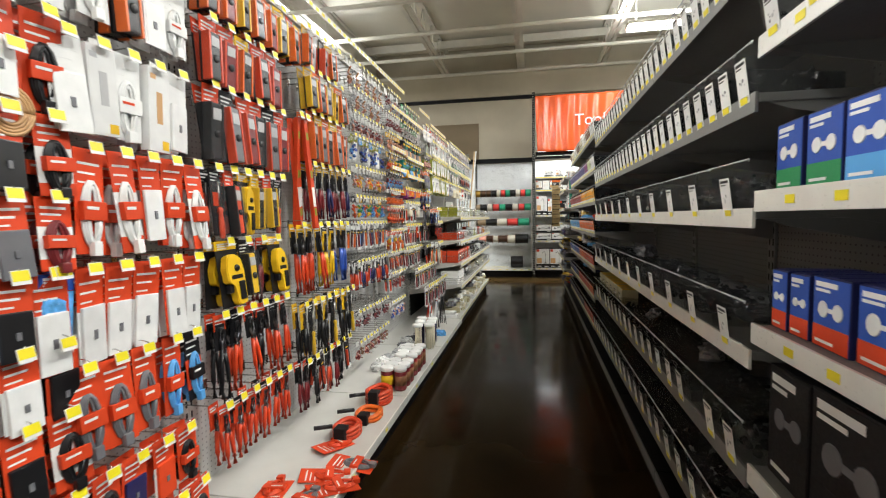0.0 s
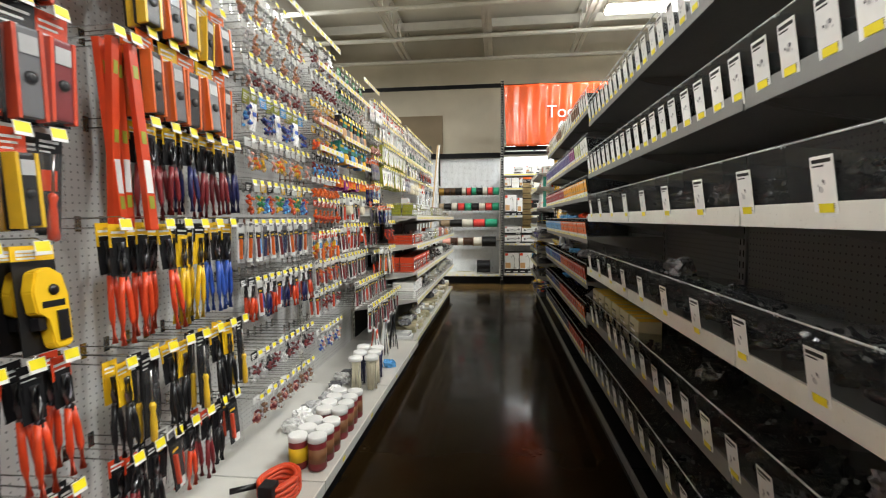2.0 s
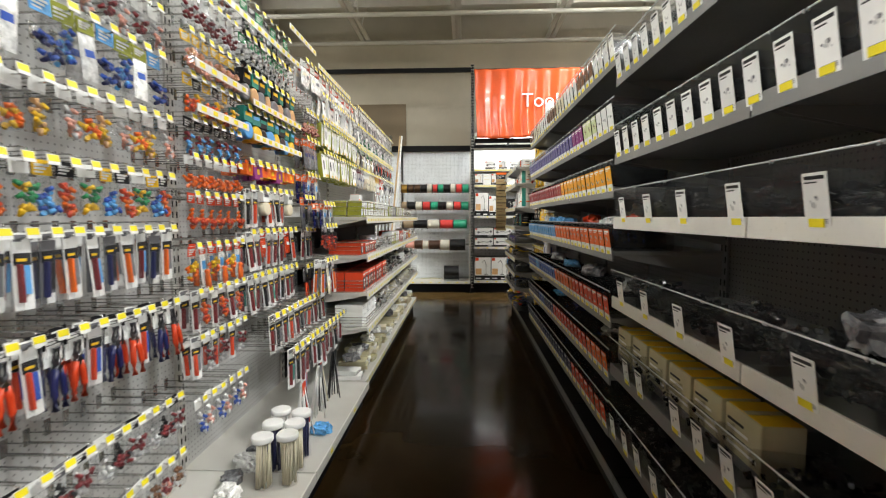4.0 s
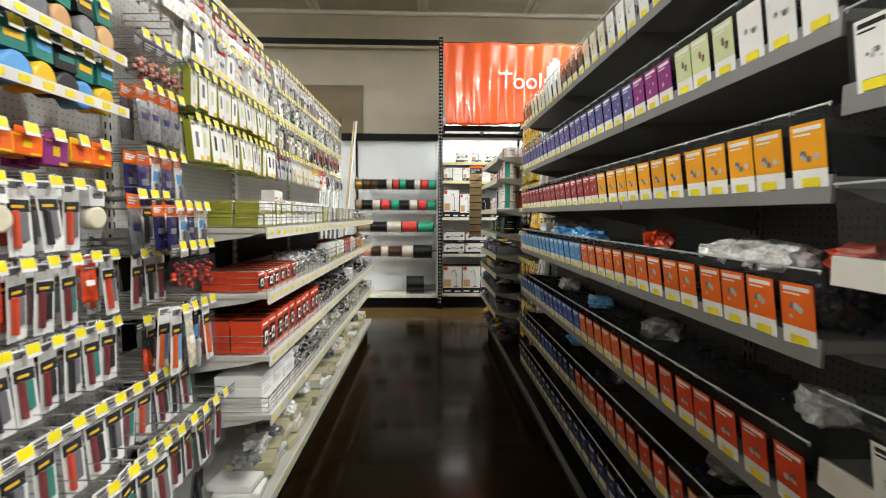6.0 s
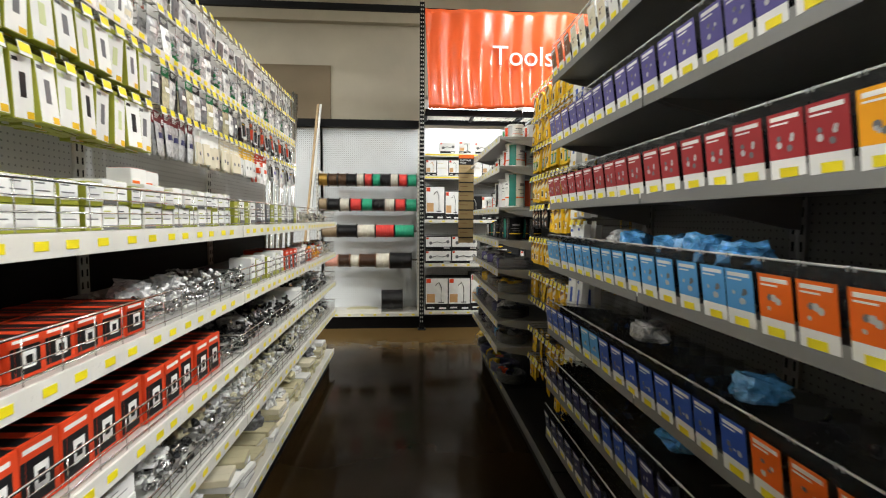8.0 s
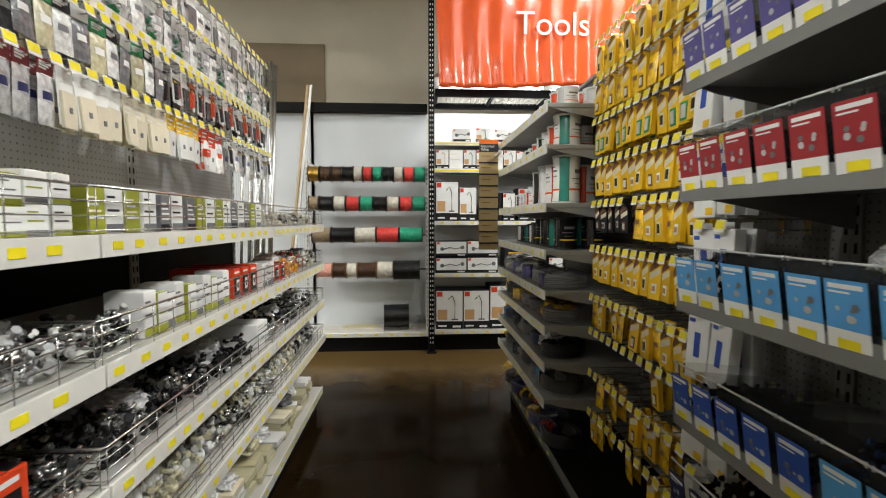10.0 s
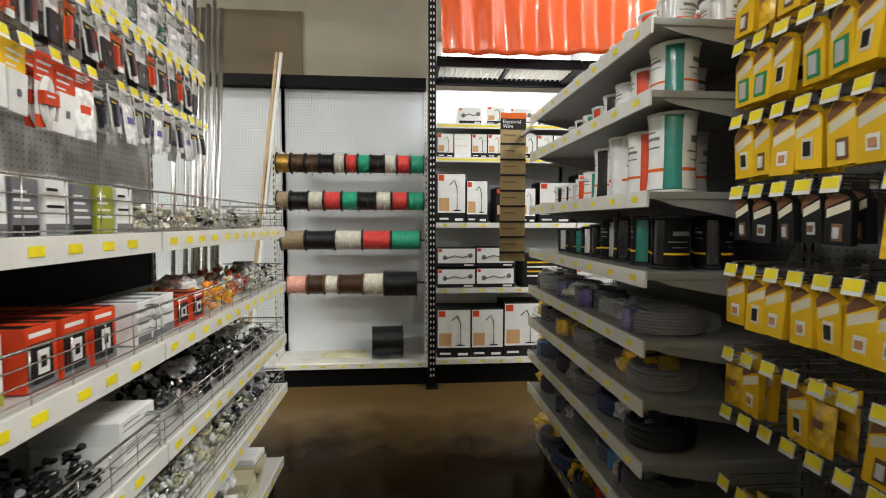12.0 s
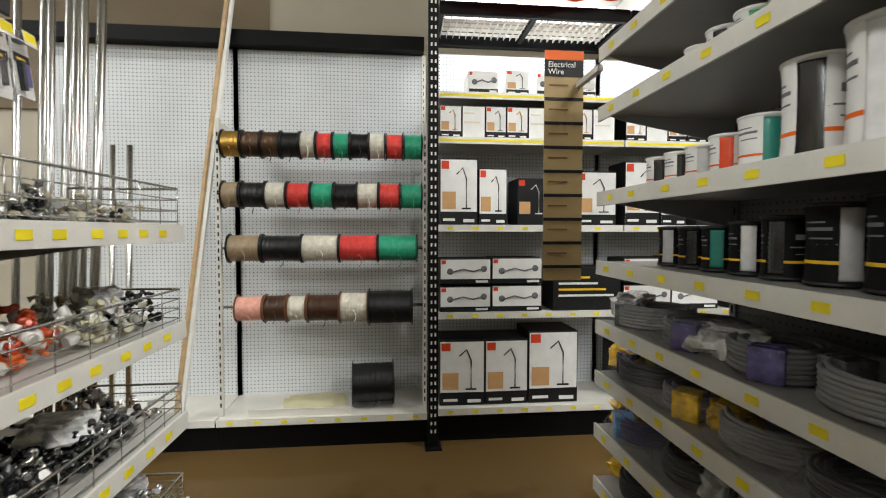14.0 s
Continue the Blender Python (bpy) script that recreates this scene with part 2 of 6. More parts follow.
for lx, power in ((2.58, LAMP), (-4.2, LAMP * 1.05)):
    for ly in (-2.9, 0.15, 3.2, 6.25, 9.3):
        ceiling_lamp(lx, ly, 4.63, power * (0.75 if ly > 9 else 1.0))


# ---- the shelving along the aisle ----
LX, RX = -0.53, 0.82          # the two deck edges that bound the aisle
LPEG, RPEG = -1.16, 1.30      # the faces of the two back panels


def shelf(parent, side, front, back, y0, y1, z, material="shelf", rail=True, rail_h=0.045, rail_mat="rail"):
    """A steel shelf with its turned-down front, a price rail and two brackets."""
    s = side
    fx, bx = front, back
    bm = bmesh.new()
    lo, hi = min(fx, bx), max(fx, bx)
    box(bm, lo, hi, y0 + 0.004, y1 - 0.004, z - 0.022, z, bevel=0.004)
    ob = part("shelf", bm, material, parent)
    if rail:
        bm = bmesh.new()
        x0, x1 = sorted((fx + s * 0.001, fx + s * 0.009))
        box(bm, x0, x1, y0 + 0.004, y1 - 0.004, z - rail_h, z + 0.004, bevel=0.002)
        part("price_rail", bm, rail_mat, ob, "plastic price rail")
    for y in (y0 + 0.012, y1 - 0.012):
        bm = bmesh.new()
        vs = [(bx, z - 0.02), (bx, z - 0.12), (bx + (fx - bx) * 0.85, z - 0.04), (bx + (fx - bx) * 0.97, z - 0.02)]
        a = [bm.verts.new((x, y - 0.002, h)) for x, h in vs]
        b = [bm.verts.new((x, y + 0.002, h)) for x, h in vs]
        bm.faces.new(a)
        bm.faces.new(b[::-1])
        for i in range(4):
            bm.faces.new((a[i], a[(i + 1) % 4], b[(i + 1) % 4], b[i]))
        part("bracket", bm, material, ob)
    return ob


def upright(parent, x, y, z1, material):
    """A slotted steel post."""
    bm = bmesh.new()
    box(bm, x - 0.015, x + 0.015, y - 0.014, y + 0.014, 0, z1)
    for k in range(int((z1 - 0.2) / 0.05)):
        z = 0.2 + 0.05 * k
        s = 0.0165 if x < 0 else -0.0165
        lo, hi = sorted((x, x + s))
        box(bm, lo, hi, y - 0.004, y + 0.004, z, z + 0.028, mi=1)
    part("upright", bm, (material, "black"), parent)


def bay(side, y0, y1, levels, top=2.44, material="shelf", panel="peg_left", front=None, deck_z=0.17, label="", deck_front=None, dark_below=False, rail_mat="rail", rail_top=9.0, rail_shade_z=0.0):
    """One bay of gondola shelving: kick plate, deck, back panel, posts, shelves."""
    fx = front if front is not None else (LX if side > 0 else RX)
    dx = deck_front if deck_front is not None else (LX if side > 0 else RX + 0.025)
    bx = LPEG if side > 0 else RPEG
    root = tagged(new("gondola_bay"), label, "shelving", "aisle shelving bays")
    lo, hi = sorted((bx, bx - side * 0.02))
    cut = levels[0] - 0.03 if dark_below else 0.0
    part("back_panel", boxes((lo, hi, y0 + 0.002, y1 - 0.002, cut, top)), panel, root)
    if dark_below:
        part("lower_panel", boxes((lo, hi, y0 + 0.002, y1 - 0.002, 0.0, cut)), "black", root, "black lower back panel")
    lo, hi = sorted((dx - side * 0.04, bx - side * 0.0))
    part("kick_plate", boxes((lo, hi, y0 + 0.002, y1 - 0.002, 0.0, deck_z - 0.03)), "black", root)
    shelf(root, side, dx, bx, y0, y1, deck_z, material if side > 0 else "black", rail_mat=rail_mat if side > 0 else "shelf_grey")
    for y in (y0, y1 - 0.03):
        upright(root, bx - side * 0.004, y + 0.015, top, "shelf" if side > 0 else "shelf_grey")
    lo, hi = sorted((bx + side * 0.02, bx - side * 0.04))
    part("top_cap", boxes((lo, hi, y0 + 0.002, y1 - 0.002, top, top + 0.02)), material, root)
    for z in levels:
        # the lowest rails turn from white to grey: shade put into their colour
        shelf(root, side, fx, bx, y0, y1, z, material, rail_mat="shelf_grey" if z > rail_top or z < rail_shade_z else rail_mat)
    return root


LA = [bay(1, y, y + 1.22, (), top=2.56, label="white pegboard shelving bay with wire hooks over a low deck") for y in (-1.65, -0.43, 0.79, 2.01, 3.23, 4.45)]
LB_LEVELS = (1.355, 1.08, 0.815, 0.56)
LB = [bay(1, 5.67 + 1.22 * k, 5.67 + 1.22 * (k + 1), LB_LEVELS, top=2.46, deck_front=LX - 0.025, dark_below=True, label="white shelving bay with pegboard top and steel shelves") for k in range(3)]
R0_LEVELS = (1.74, 1.385, 1.07, 0.72, 0.42)
R1_LEVELS = (1.95, 1.62, 1.345, 1.0, 0.70, 0.41)
R2_LEVELS = (2.05, 1.75, 1.48, 1.20, 0.90, 0.64, 0.40)
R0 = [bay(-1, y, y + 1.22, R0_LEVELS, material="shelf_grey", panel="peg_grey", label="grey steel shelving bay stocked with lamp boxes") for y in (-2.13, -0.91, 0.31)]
# rails under 0.8 m are greyed to stand for the shade down there
R1 = [bay(-1, 1.53 + 0.978 * k, 1.53 + 0.978 * (k + 1), R1_LEVELS, rail_top=1.5, rail_shade_z=0.8, material="shelf_grey", panel="peg_grey", label="grey steel shelving bay with clear plastic bins") for k in range(3)]
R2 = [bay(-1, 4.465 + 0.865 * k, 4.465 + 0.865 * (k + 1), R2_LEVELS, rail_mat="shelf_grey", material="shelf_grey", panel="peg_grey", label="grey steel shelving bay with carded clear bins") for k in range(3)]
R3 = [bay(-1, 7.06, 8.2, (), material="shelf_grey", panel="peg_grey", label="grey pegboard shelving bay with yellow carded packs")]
R4_LEVELS = (1.97, 1.766, 1.475, 1.237, 1.03, 0.85, 0.66, 0.47)
R4 = [bay(-1, 8.2, 9.5, R4_LEVELS, top=2.3, front=0.79, material="shelf_mid", panel="peg_grey", label="grey steel shelving bay with wire spools")]

# ---- the end rack ----
EY, EPEG = 10.83, 11.29   # deck edge and pegboard face


def end_bay(x0, x1, panel, top, levels, label):
    root = tagged(new("wall_rack_bay"), label, "shelving", "racks on the back wall")
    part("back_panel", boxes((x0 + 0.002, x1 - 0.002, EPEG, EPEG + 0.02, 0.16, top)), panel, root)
    part("kick_plate", boxes((x0 + 0.002, x1 - 0.002, EY + 0.04, EPEG, 0, 0.15)), "black", root)
    for z in levels:
        bm = boxes((x0 + 0.004, x1 - 0.004, EY if z < 0.4 else EY + 0.03, EPEG, z - 0.025, z), bevel=0.004)
        ob = part("shelf", bm, "steel_white", root)
        bm = boxes((x0 + 0.004, x1 - 0.004, (EY if z < 0.4 else EY + 0.03) - 0.009, (EY if z < 0.4 else EY + 0.03) - 0.001, z - 0.04, z + 0.004), bevel=0.002)
        part("price_rail", bm, "rail", ob, "white plastic price rail")
    for x in (x0, x1):
        bm = bmesh.new()
        box(bm, x - 0.014, x + 0.014, EPEG - 0.014, EPEG + 0.01, 0.16, top)
        k = 0.2
        while k < top - 0.05:
            box(bm, x - 0.0025, x + 0.0025, EPEG - 0.0155, EPEG, k, k + 0.022, mi=1)
            k += 0.05
        part("upright", bm, ("steel_white", "black"), root)
    return root


END_LEVELS = (0.22, 0.825, 1.38, 1.93, 2.21)
end_bay(-2.22, -1.0, "peg_end", 2.58, (0.2,), "white pegboard wall bay beside the spool rack")
end_bay(-1.0, 0.28, "peg_end", 2.58, (0.2,), "white pegboard wall bay behind the spool rack")
end_bay(0.34, 1.56, "peg_end", 2.6, END_LEVELS, "white wall shelving bay full of lamp boxes")
end_bay(1.56, 2.78, "peg_end", 2.6, END_LEVELS, "white wall shelving bay full of lamp boxes")


def tall_post(x, y, z1):
    """A black perforated rack post."""
    root = tagged(new("rack_post"), "tall black perforated steel rack post", "post")
    root.location = (x, y, 0)
    bm = bmesh.new()
    box(bm, -0.03, 0.03, 0, 0.06, 0, z1, bevel=0.004)
    part("column", bm, "black", root)
    bm = bmesh.new()
    z = 0.1
    while z < z1:
        for dx in (-0.012, 0.012):
            box(bm, dx - 0.005, dx + 0.005, -0.002, 0.0, z, z + 0.02)
        z += 0.05
    part("slots", bm, "steel_white", root)
    part("foot_plate", boxes((-0.05, 0.05, -0.03, 0.09, 0, 0.012)), "black", root)
    return root


tall_post(0.31, 10.76, 4.0)
tagged(part("rack_beam", boxes((-2.9, 0.28, 10.78, 10.83, 3.89, 3.96), bevel=0.003), "black"), "black steel beam across the top of the rack", "beam")
tagged(part("rack_beam", boxes((-2.9, 0.28, 11.2, 11.31, 2.585, 2.68), bevel=0.003), "black"), "black steel beam above the white pegboard", "beam")
tall_post(-2.93, 10.76, 4.0)
tall_post(3.23, 10.76, 4.0)


# ---- goods: colours and prototypes ----
rng = random.Random(11)
COLS = {
    "white": (0.80, 0.80, 0.78), "cream": (0.72, 0.66, 0.50), "red": (0.66, 0.06, 0.015), "orange": (0.80, 0.14, 0.010), "yellow": (0.80, 0.49, 0.015),
    "lime": (0.31, 0.33, 0.035), "pale_lime": (0.60, 0.66, 0.36), "blue": (0.03, 0.09, 0.42), "sky": (0.10, 0.36, 0.72), "navy": (0.015, 0.018, 0.09), "maroon": (0.19, 0.018, 0.022), "crimson": (0.34, 0.03, 0.035),
    "black": (0.009, 0.009, 0.010), "grey": (0.16, 0.16, 0.17), "steel": (0.5, 0.5, 0.5), "silver": (0.24, 0.24, 0.245), "teal": (0.02, 0.20, 0.16), "green": (0.03, 0.28, 0.10), "brown": (0.20, 0.09, 0.04),
    "purple": (0.28, 0.03, 0.20), "violet": (0.11, 0.095, 0.29), "tan": (0.62, 0.36, 0.16), "amber": (0.84, 0.36, 0.012), "khaki": (0.48, 0.44, 0.28), "pink": (0.75, 0.36, 0.28), "copper": (0.55, 0.26, 0.12), "kraft": (0.36, 0.26, 0.12),
}
cols_made = {}


def col(name, kind="card"):
    """A shop colour as printed card, moulded plastic or brushed metal."""
    key = name + "_" + kind
    if key not in cols_made:
        if kind == "metal":
            cols_made[key] = mat(key, COLS[name], 0.3, metal=1.0, var=0.1, bump=0.02)
        elif kind == "plastic":
            cols_made[key] = mat(key, COLS[name], 0.38, var=0.06, scale=20, bump=0.04, rand=0.1)
        elif kind == "bag":
            cols_made[key] = mat(key, COLS[name], 0.25, var=0.45, scale=38, bump=0.8, bscale=70, rand=0.25, spec=1.0)
        else:
            cols_made[key] = mat(key, COLS[name], 0.5, var=0.05, scale=15, bump=0.02, rand=0.1, spec=0.3)
    return cols_made[key]


def tagmesh(w=0.044, h=0.036):
    bm = bmesh.new()
    box(bm, 0, 0.002, -w / 2, w / 2, -h / 2, h / 2)
    box(bm, 0.002, 0.0026, -w / 2 + 0.002, w / 2 - 0.002, -h / 2 + 0.009, h / 2 - 0.002, mi=1)
    return mesh("price_tag", bm, "paper", "tag")


def hookmesh(length):
    bm = bmesh.new()
    path_tube(bm, [(-length, 0, 0), (-0.012, 0, 0), (-0.002, 0, 0.006)], 0.0026, 6)
    path_tube(bm, [(-length, 0, 0.03), (-0.02, 0, 0.036), (-0.001, 0, 0.03)], 0.002, 6)
    box(bm, -length - 0.002, -length + 0.002, -0.012, 0.012, -0.012, 0.04)
    return mesh("peg_hook", bm, "chrome")


HOOK = {l: hookmesh(l) for l in (0.26, 0.30, 0.42)}
TAG = tagmesh()
TAG_SMALL = tagmesh(0.036, 0.028)


def hook(root, side, x, y, z, tag=TAG, length=0.26):
    """A wire hook on the pegboard with its price tag at the tip."""
    turn = 0 if side > 0 else 180
    h = part("peg_hook", HOOK[length], None, root, at=pose(x, y, z, 0, 0, turn))
    part("price_tag", tag, None, h, at=pose(0.0, 0, 0.012, 0, -12, rng.uniform(-4, 4)))
    return h


def card_base(bm, w, h, head=0.3, foot=0.0):
    """A hang card: bands of header, body and foot, with a few bars of print."""
    z0 = 0.012
    box(bm, -0.001, 0.001, -w / 2, w / 2, z0 - h * head, z0, mi=0)
    box(bm, -0.001, 0.001, -w / 2, w / 2, z0 - h * (1 - foot), z0 - h * head, mi=1)
    if foot:
        box(bm, -0.001, 0.001, -w / 2, w / 2, z0 - h, z0 - h * (1 - foot), mi=2)
    for k in range(3):
        zz = z0 - h * head * (0.35 + 0.22 * k)
        box(bm, 0.001, 0.0016, -w * 0.38, w * (0.36 - 0.16 * k), zz - 0.004, zz + 0.003 - 0.001 * k, mi=3)


def pack(kind, a="red", b="white", c="white", w=0.075, h=0.19):
    """The meshes of one hanging pack: the card or bag, and what it holds."""
    bm, it = bmesh.new(), bmesh.new()
    if kind == "plate":        # wall plate on a card
        card_base(bm, w, h, 0.45)
        box(it, 0.001, 0.011, -w * 0.42, w * 0.42, -h * 0.98, -h * 0.36, bevel=0.004)
        box(it, 0.011, 0.014, -0.006, 0.006, -h * 0.72, -h * 0.62, mi=1, bevel=0.001)
        mats = [col(a), col(b), col(b), col("white")], [col(c, "plastic"), col("grey", "plastic")]
    elif kind == "cord":       # coiled cord on a card
        card_base(bm, w, h, 0.4, 0.16)
        for k in range(5):
            ry, rz = w * (0.34 - 0.055 * k), h * (0.32 - 0.012 * k)
            pts = [(0.006 + 0.003 * (k % 3), ry * math.cos(t), -h * 0.58 + rz * math.sin(t)) for t in [2 * math.pi * i / 14 for i in range(15)]]
            path_tube(it, pts, 0.0045, 5)
        box(it, 0.002, 0.02, -w * 0.40, w * 0.40, -h * 0.64, -h * 0.46, mi=1, bevel=0.003)
        box(it, 0.0202, 0.021, -w * 0.3, w * 0.1, -h * 0.54, -h * 0.51, mi=2)
        box(it, 0.006, 0.026, -w * 0.14, w * 0.14, -h * 0.98, -h * 0.84, mi=0, bevel=0.004)
        path_tube(it, [(0.012, 0.0, -h * 0.86), (0.016, w * 0.1, -h * 0.76), (0.012, w * 0.22, -h * 0.6)], 0.005, 5)
        mats = [col(a), col(b), col(a), col("white")], [col(c, "plastic"), col(a), col("white" if a != "white" else "red")]
    elif kind == "pouch":      # puffy bag with a header card
        card_base(bm, w, h * 0.25, 0.8)
        n = 6
        for s in (1, -1):
            g = [[it.verts.new((s * (0.011 * (math.sin(math.pi * i / n) * math.sin(math.pi * j / n)) ** 0.5 + 0.0008) + 0.002 * rng.uniform(-1, 1) * (0 < i < n and 0 < j < n), w * (i / n - 0.5), -h * 0.2 - h * 0.8 * j / n)) for j in range(n + 1)] for i in range(n + 1)]
            for i in range(n):
                for j in range(n):
                    f = it.faces.new((g[i][j], g[i + 1][j], g[i + 1][j + 1], g[i][j + 1]))
                    f.smooth = True
                    if s > 0 and i in (1, 2, 3) and j in (2,):
                        f.material_index = 1
        mats = [col(a), col(a), col(a), col("white")], [col(b, "bag"), col(c)]
    elif kind == "pliers":
        card_base(bm, 0.062, h * 0.44, 0.45)
        for s in (1, -1):
            path_tube(it, [(0.010, s * 0.006, -h * 0.42), (0.012, s * 0.014, -h * 0.58), (0.012, s * 0.018, -h * 0.78), (0.012, s * 0.017, -h)], 0.009, 7, mi=0)
            path_tube(it, [(0.010, -s * 0.003, -h * 0.45), (0.010, s * 0.009, -h * 0.3), (0.010, s * 0.005, -h * 0.12)], 0.0065, 6, mi=1)
        lathe(it, [(0.011, 0.004), (0.011, 0.018)], 10, "x", mi=1, at=(0, 0, -h * 0.42))
        box(it, 0.002, 0.004, -0.024, 0.024, -h * 0.24, -h * 0.08, mi=2)
        mats = [col(a), col(b), col(b), col("white")], [col(c, "plastic"), col("grey", "metal"), col(b)]
    elif kind == "tester":
        card_base(bm, w, h, 0.25)
        box(it, 0.002, 0.034, -w * 0.33, w * 0.33, -h * 0.92, -h * 0.2, bevel=0.007)
        box(it, 0.034, 0.0365, -w * 0.24, w * 0.24, -h * 0.42, -h * 0.27, mi=1)
        lathe(it, [(w * 0.17, 0.033), (w * 0.15, 0.041), (w * 0.05, 0.042)], 14, "x", mi=2, at=(0, 0, -h * 0.6))
        for s in (-1, 1):
            box(it, 0.0, 0.037, s * w * 0.34 - 0.005, s * w * 0.34 + 0.005, -h * 0.94, -h * 0.2, mi=3, bevel=0.002)
        box(it, 0.0012, 0.047, -w * 0.46, w * 0.46, -h * 0.97, -h * 0.14, mi=4, bevel=0.008)
        mats = [col(a), col("black"), col("black"), col("white")], [col(b, "plastic"), col("steel"), col("black", "plastic"), col(c, "plastic"), "blister"]
    elif kind == "driver":
        card_base(bm, w, h * 0.95, 0.22)
        lathe(it, [(0.004, -h * 0.98), (0.011, -h * 0.96), (0.012, -h * 0.75), (0.008, -h * 0.62), (0.012, -h * 0.56), (0.007, -h * 0.52)], 9, at=(0.013, 0, 0))
        tube(it, (0.013, 0, -h * 0.52), (0.013, 0, -h * 0.15), 0.0035, 6, mi=1)
        box(it, 0.001, 0.003, -w * 0.3, w * 0.3, -h * 0.5, -h * 0.3, mi=2)
        box(it, 0.0012, 0.027, -w * 0.36, w * 0.36, -h * 0.99, -h * 0.14, mi=3, bevel=0.005)
        mats = [col(a), col("white" if a in ("orange", "grey", "white", "red") else "black"), col(a), col("white")], [col(b, "plastic"), col("steel", "metal"), col(c), "blister"]
    elif kind == "bits":       # clear bag of small coloured caps
        card_base(bm, w, h * 0.3, 0.95)
        r2 = random.Random(len(a) * 7 + len(b) + len(c))
        for k in range(16):
            y, z = r2.uniform(-w * 0.4, w * 0.4), -h * (0.38 + 0.58 * r2.random() ** 0.7)
            x = r2.uniform(0.002, 0.02)
            d = Vector((r2.uniform(-1, 1), r2.uniform(-1, 1), r2.uniform(-1, 1))).normalized() * 0.018
            tube(it, (x, y, z), Vector((x, y, z)) + d, 0.008, 6, r1=0.005, mi=k % 2)
        for sx in (-0.002, 0.026):
            box(it, sx - 0.0004, sx + 0.0004, -w / 2, w / 2, -h, -h * 0.22, mi=2)
        mats = [col(a), col(a), col(a), col("white")], [col(b, "plastic"), col(c, "plastic"), "clear"]
    elif kind == "coil":
        card_base(bm, 0.075, 0.11, 0.85)
        for k in range(4):
            for j in range(3):
                rad = 0.058 - 0.008 * k
                pts = [(0.0 + 0.010 * (j - 1), rad * math.cos(t), -0.145 + rad * math.sin(t)) for t in [2 * math.pi * i / 22 for i in range(23)]]
                path_tube(it, pts, 0.0055, 6)
        mats = [col(a), col(b), col(b), col("white")], [col(c, "plastic")]
    elif kind == "cover":      # boxed cover plate: white face, green sides
        box(bm, -0.016, 0.016, -w / 2, w / 2, -h, 0.0, mi=0, bevel=0.0015)
        box(bm, -0.001, 0.001, -0.02, 0.02, 0, 0.02, mi=0)
        box(it, 0.0162, 0.017, -w * 0.46, w * 0.46, -h * 0.98, -h * 0.03, mi=0)
        box(it, 0.017, 0.0176, -w * 0.14, w * 0.14, -h * 0.66, -h * 0.28, mi=1)
        box(it, 0.017, 0.0176, w * 0.1, w * 0.42, -h * 0.97, -h * 0.86, mi=2)
        box(it, 0.017, 0.0176, -w * 0.42, -w * 0.16, -h * 0.14, -h * 0.08, mi=1)
        mats = [col(a), col(a), col(a), col(a)], [col(b), col(c), col("yellow")]
    elif kind == "window":     # yellow card with a die-cut window
        z0 = 0.0
        vs = [(-w / 2, -h), (w / 2, -h), (w / 2, -h * 0.2), (w * 0.2, z0), (-w * 0.2, z0), (-w / 2, -h * 0.2)]
        f = [bm.verts.new((0.012, y, z)) for y, z in vs]
        g = [bm.verts.new((-0.006, y, z)) for y, z in vs]
        bm.faces.new(f)
        bm.faces.new(g[::-1])
        for i in range(6):
            bm.faces.new((f[i], f[(i + 1) % 6], g[(i + 1) % 6], g[i]))
        lo = -h * (0.92 if b in ("green", "brown") else 0.84)
        hi = -h * (0.5 if b in ("green", "cream") else 0.6)
        hw = w * (0.3 if b == "green" else 0.2)
        box(it, 0.0125, 0.0135, -hw, hw, lo, hi, mi=0)
        box(it, 0.0135, 0.017, -hw * 0.6, hw * 0.6, lo + h * 0.05, hi - h * 0.06, mi=2, bevel=0.002)
        band = [it.verts.new((0.0124, y, z)) for y, z in ((-w * 0.48, -h * 0.33), (-w * 0.48, -h * 0.20), (-w * 0.16, -h * 0.02), (w * 0.40, -h * 0.12))]
        it.faces.new(band[::-1]).material_index = 1
        pane = [it.verts.new((0.0122, y, z)) for y, z in ((-w * 0.42, -h * 0.50), (-w * 0.42, -h * 0.34), (w * 0.42, -h * 0.18), (w * 0.42, -h * 0.34))]
        it.faces.new(pane[::-1]).material_index = 3
        mats = [col(a), col(a), col(a), col(a)], [col(b), col("brown"), col(c, "plastic"), col("cream")]
    elif kind == "level":      # long bar with windows
        box(bm, -0.01, 0.012, -0.016, 0.016, -h, 0.0, mi=0, bevel=0.003)
        for z in (-h * 0.15, -h * 0.5, -h * 0.85):
            box(it, 0.0122, 0.0135, -0.009, 0.009, z - 0.02, z + 0.02, mi=0)
        box(it, 0.0122, 0.013, -0.012, 0.012, -h * 0.8, -h * 0.62, mi=1)
        mats = [col(a, "plastic")] * 4, [col("lime", "plastic"), col("white")]
    elif kind == "tool":       # moulded cable tool on a black card: head, grip, trigger, label
        card_base(bm, w, h, 0.14)
        prof = [(-0.42, 0.20), (-0.30, 0.42), (0.05, 0.46), (0.34, 0.36), (0.44, 0.12), (0.42, -0.42), (0.30, -0.46), (0.02, -0.46), (-0.06, -0.40), (-0.08, -0.10), (-0.36, -0.04)]
        f, g = ([it.verts.new((x, w * a, -h * 0.55 + h * 0.84 * b)) for a, b in prof] for x in (0.036, 0.002))
        it.faces.new(f)
        it.faces.new(g[::-1])
        for k in range(len(prof)):
            it.faces.new((f[k - 1], f[k], g[k], g[k - 1]))
        bmesh.ops.bevel(it, geom=list(it.edges), offset=0.004, segments=2, affect="EDGES")
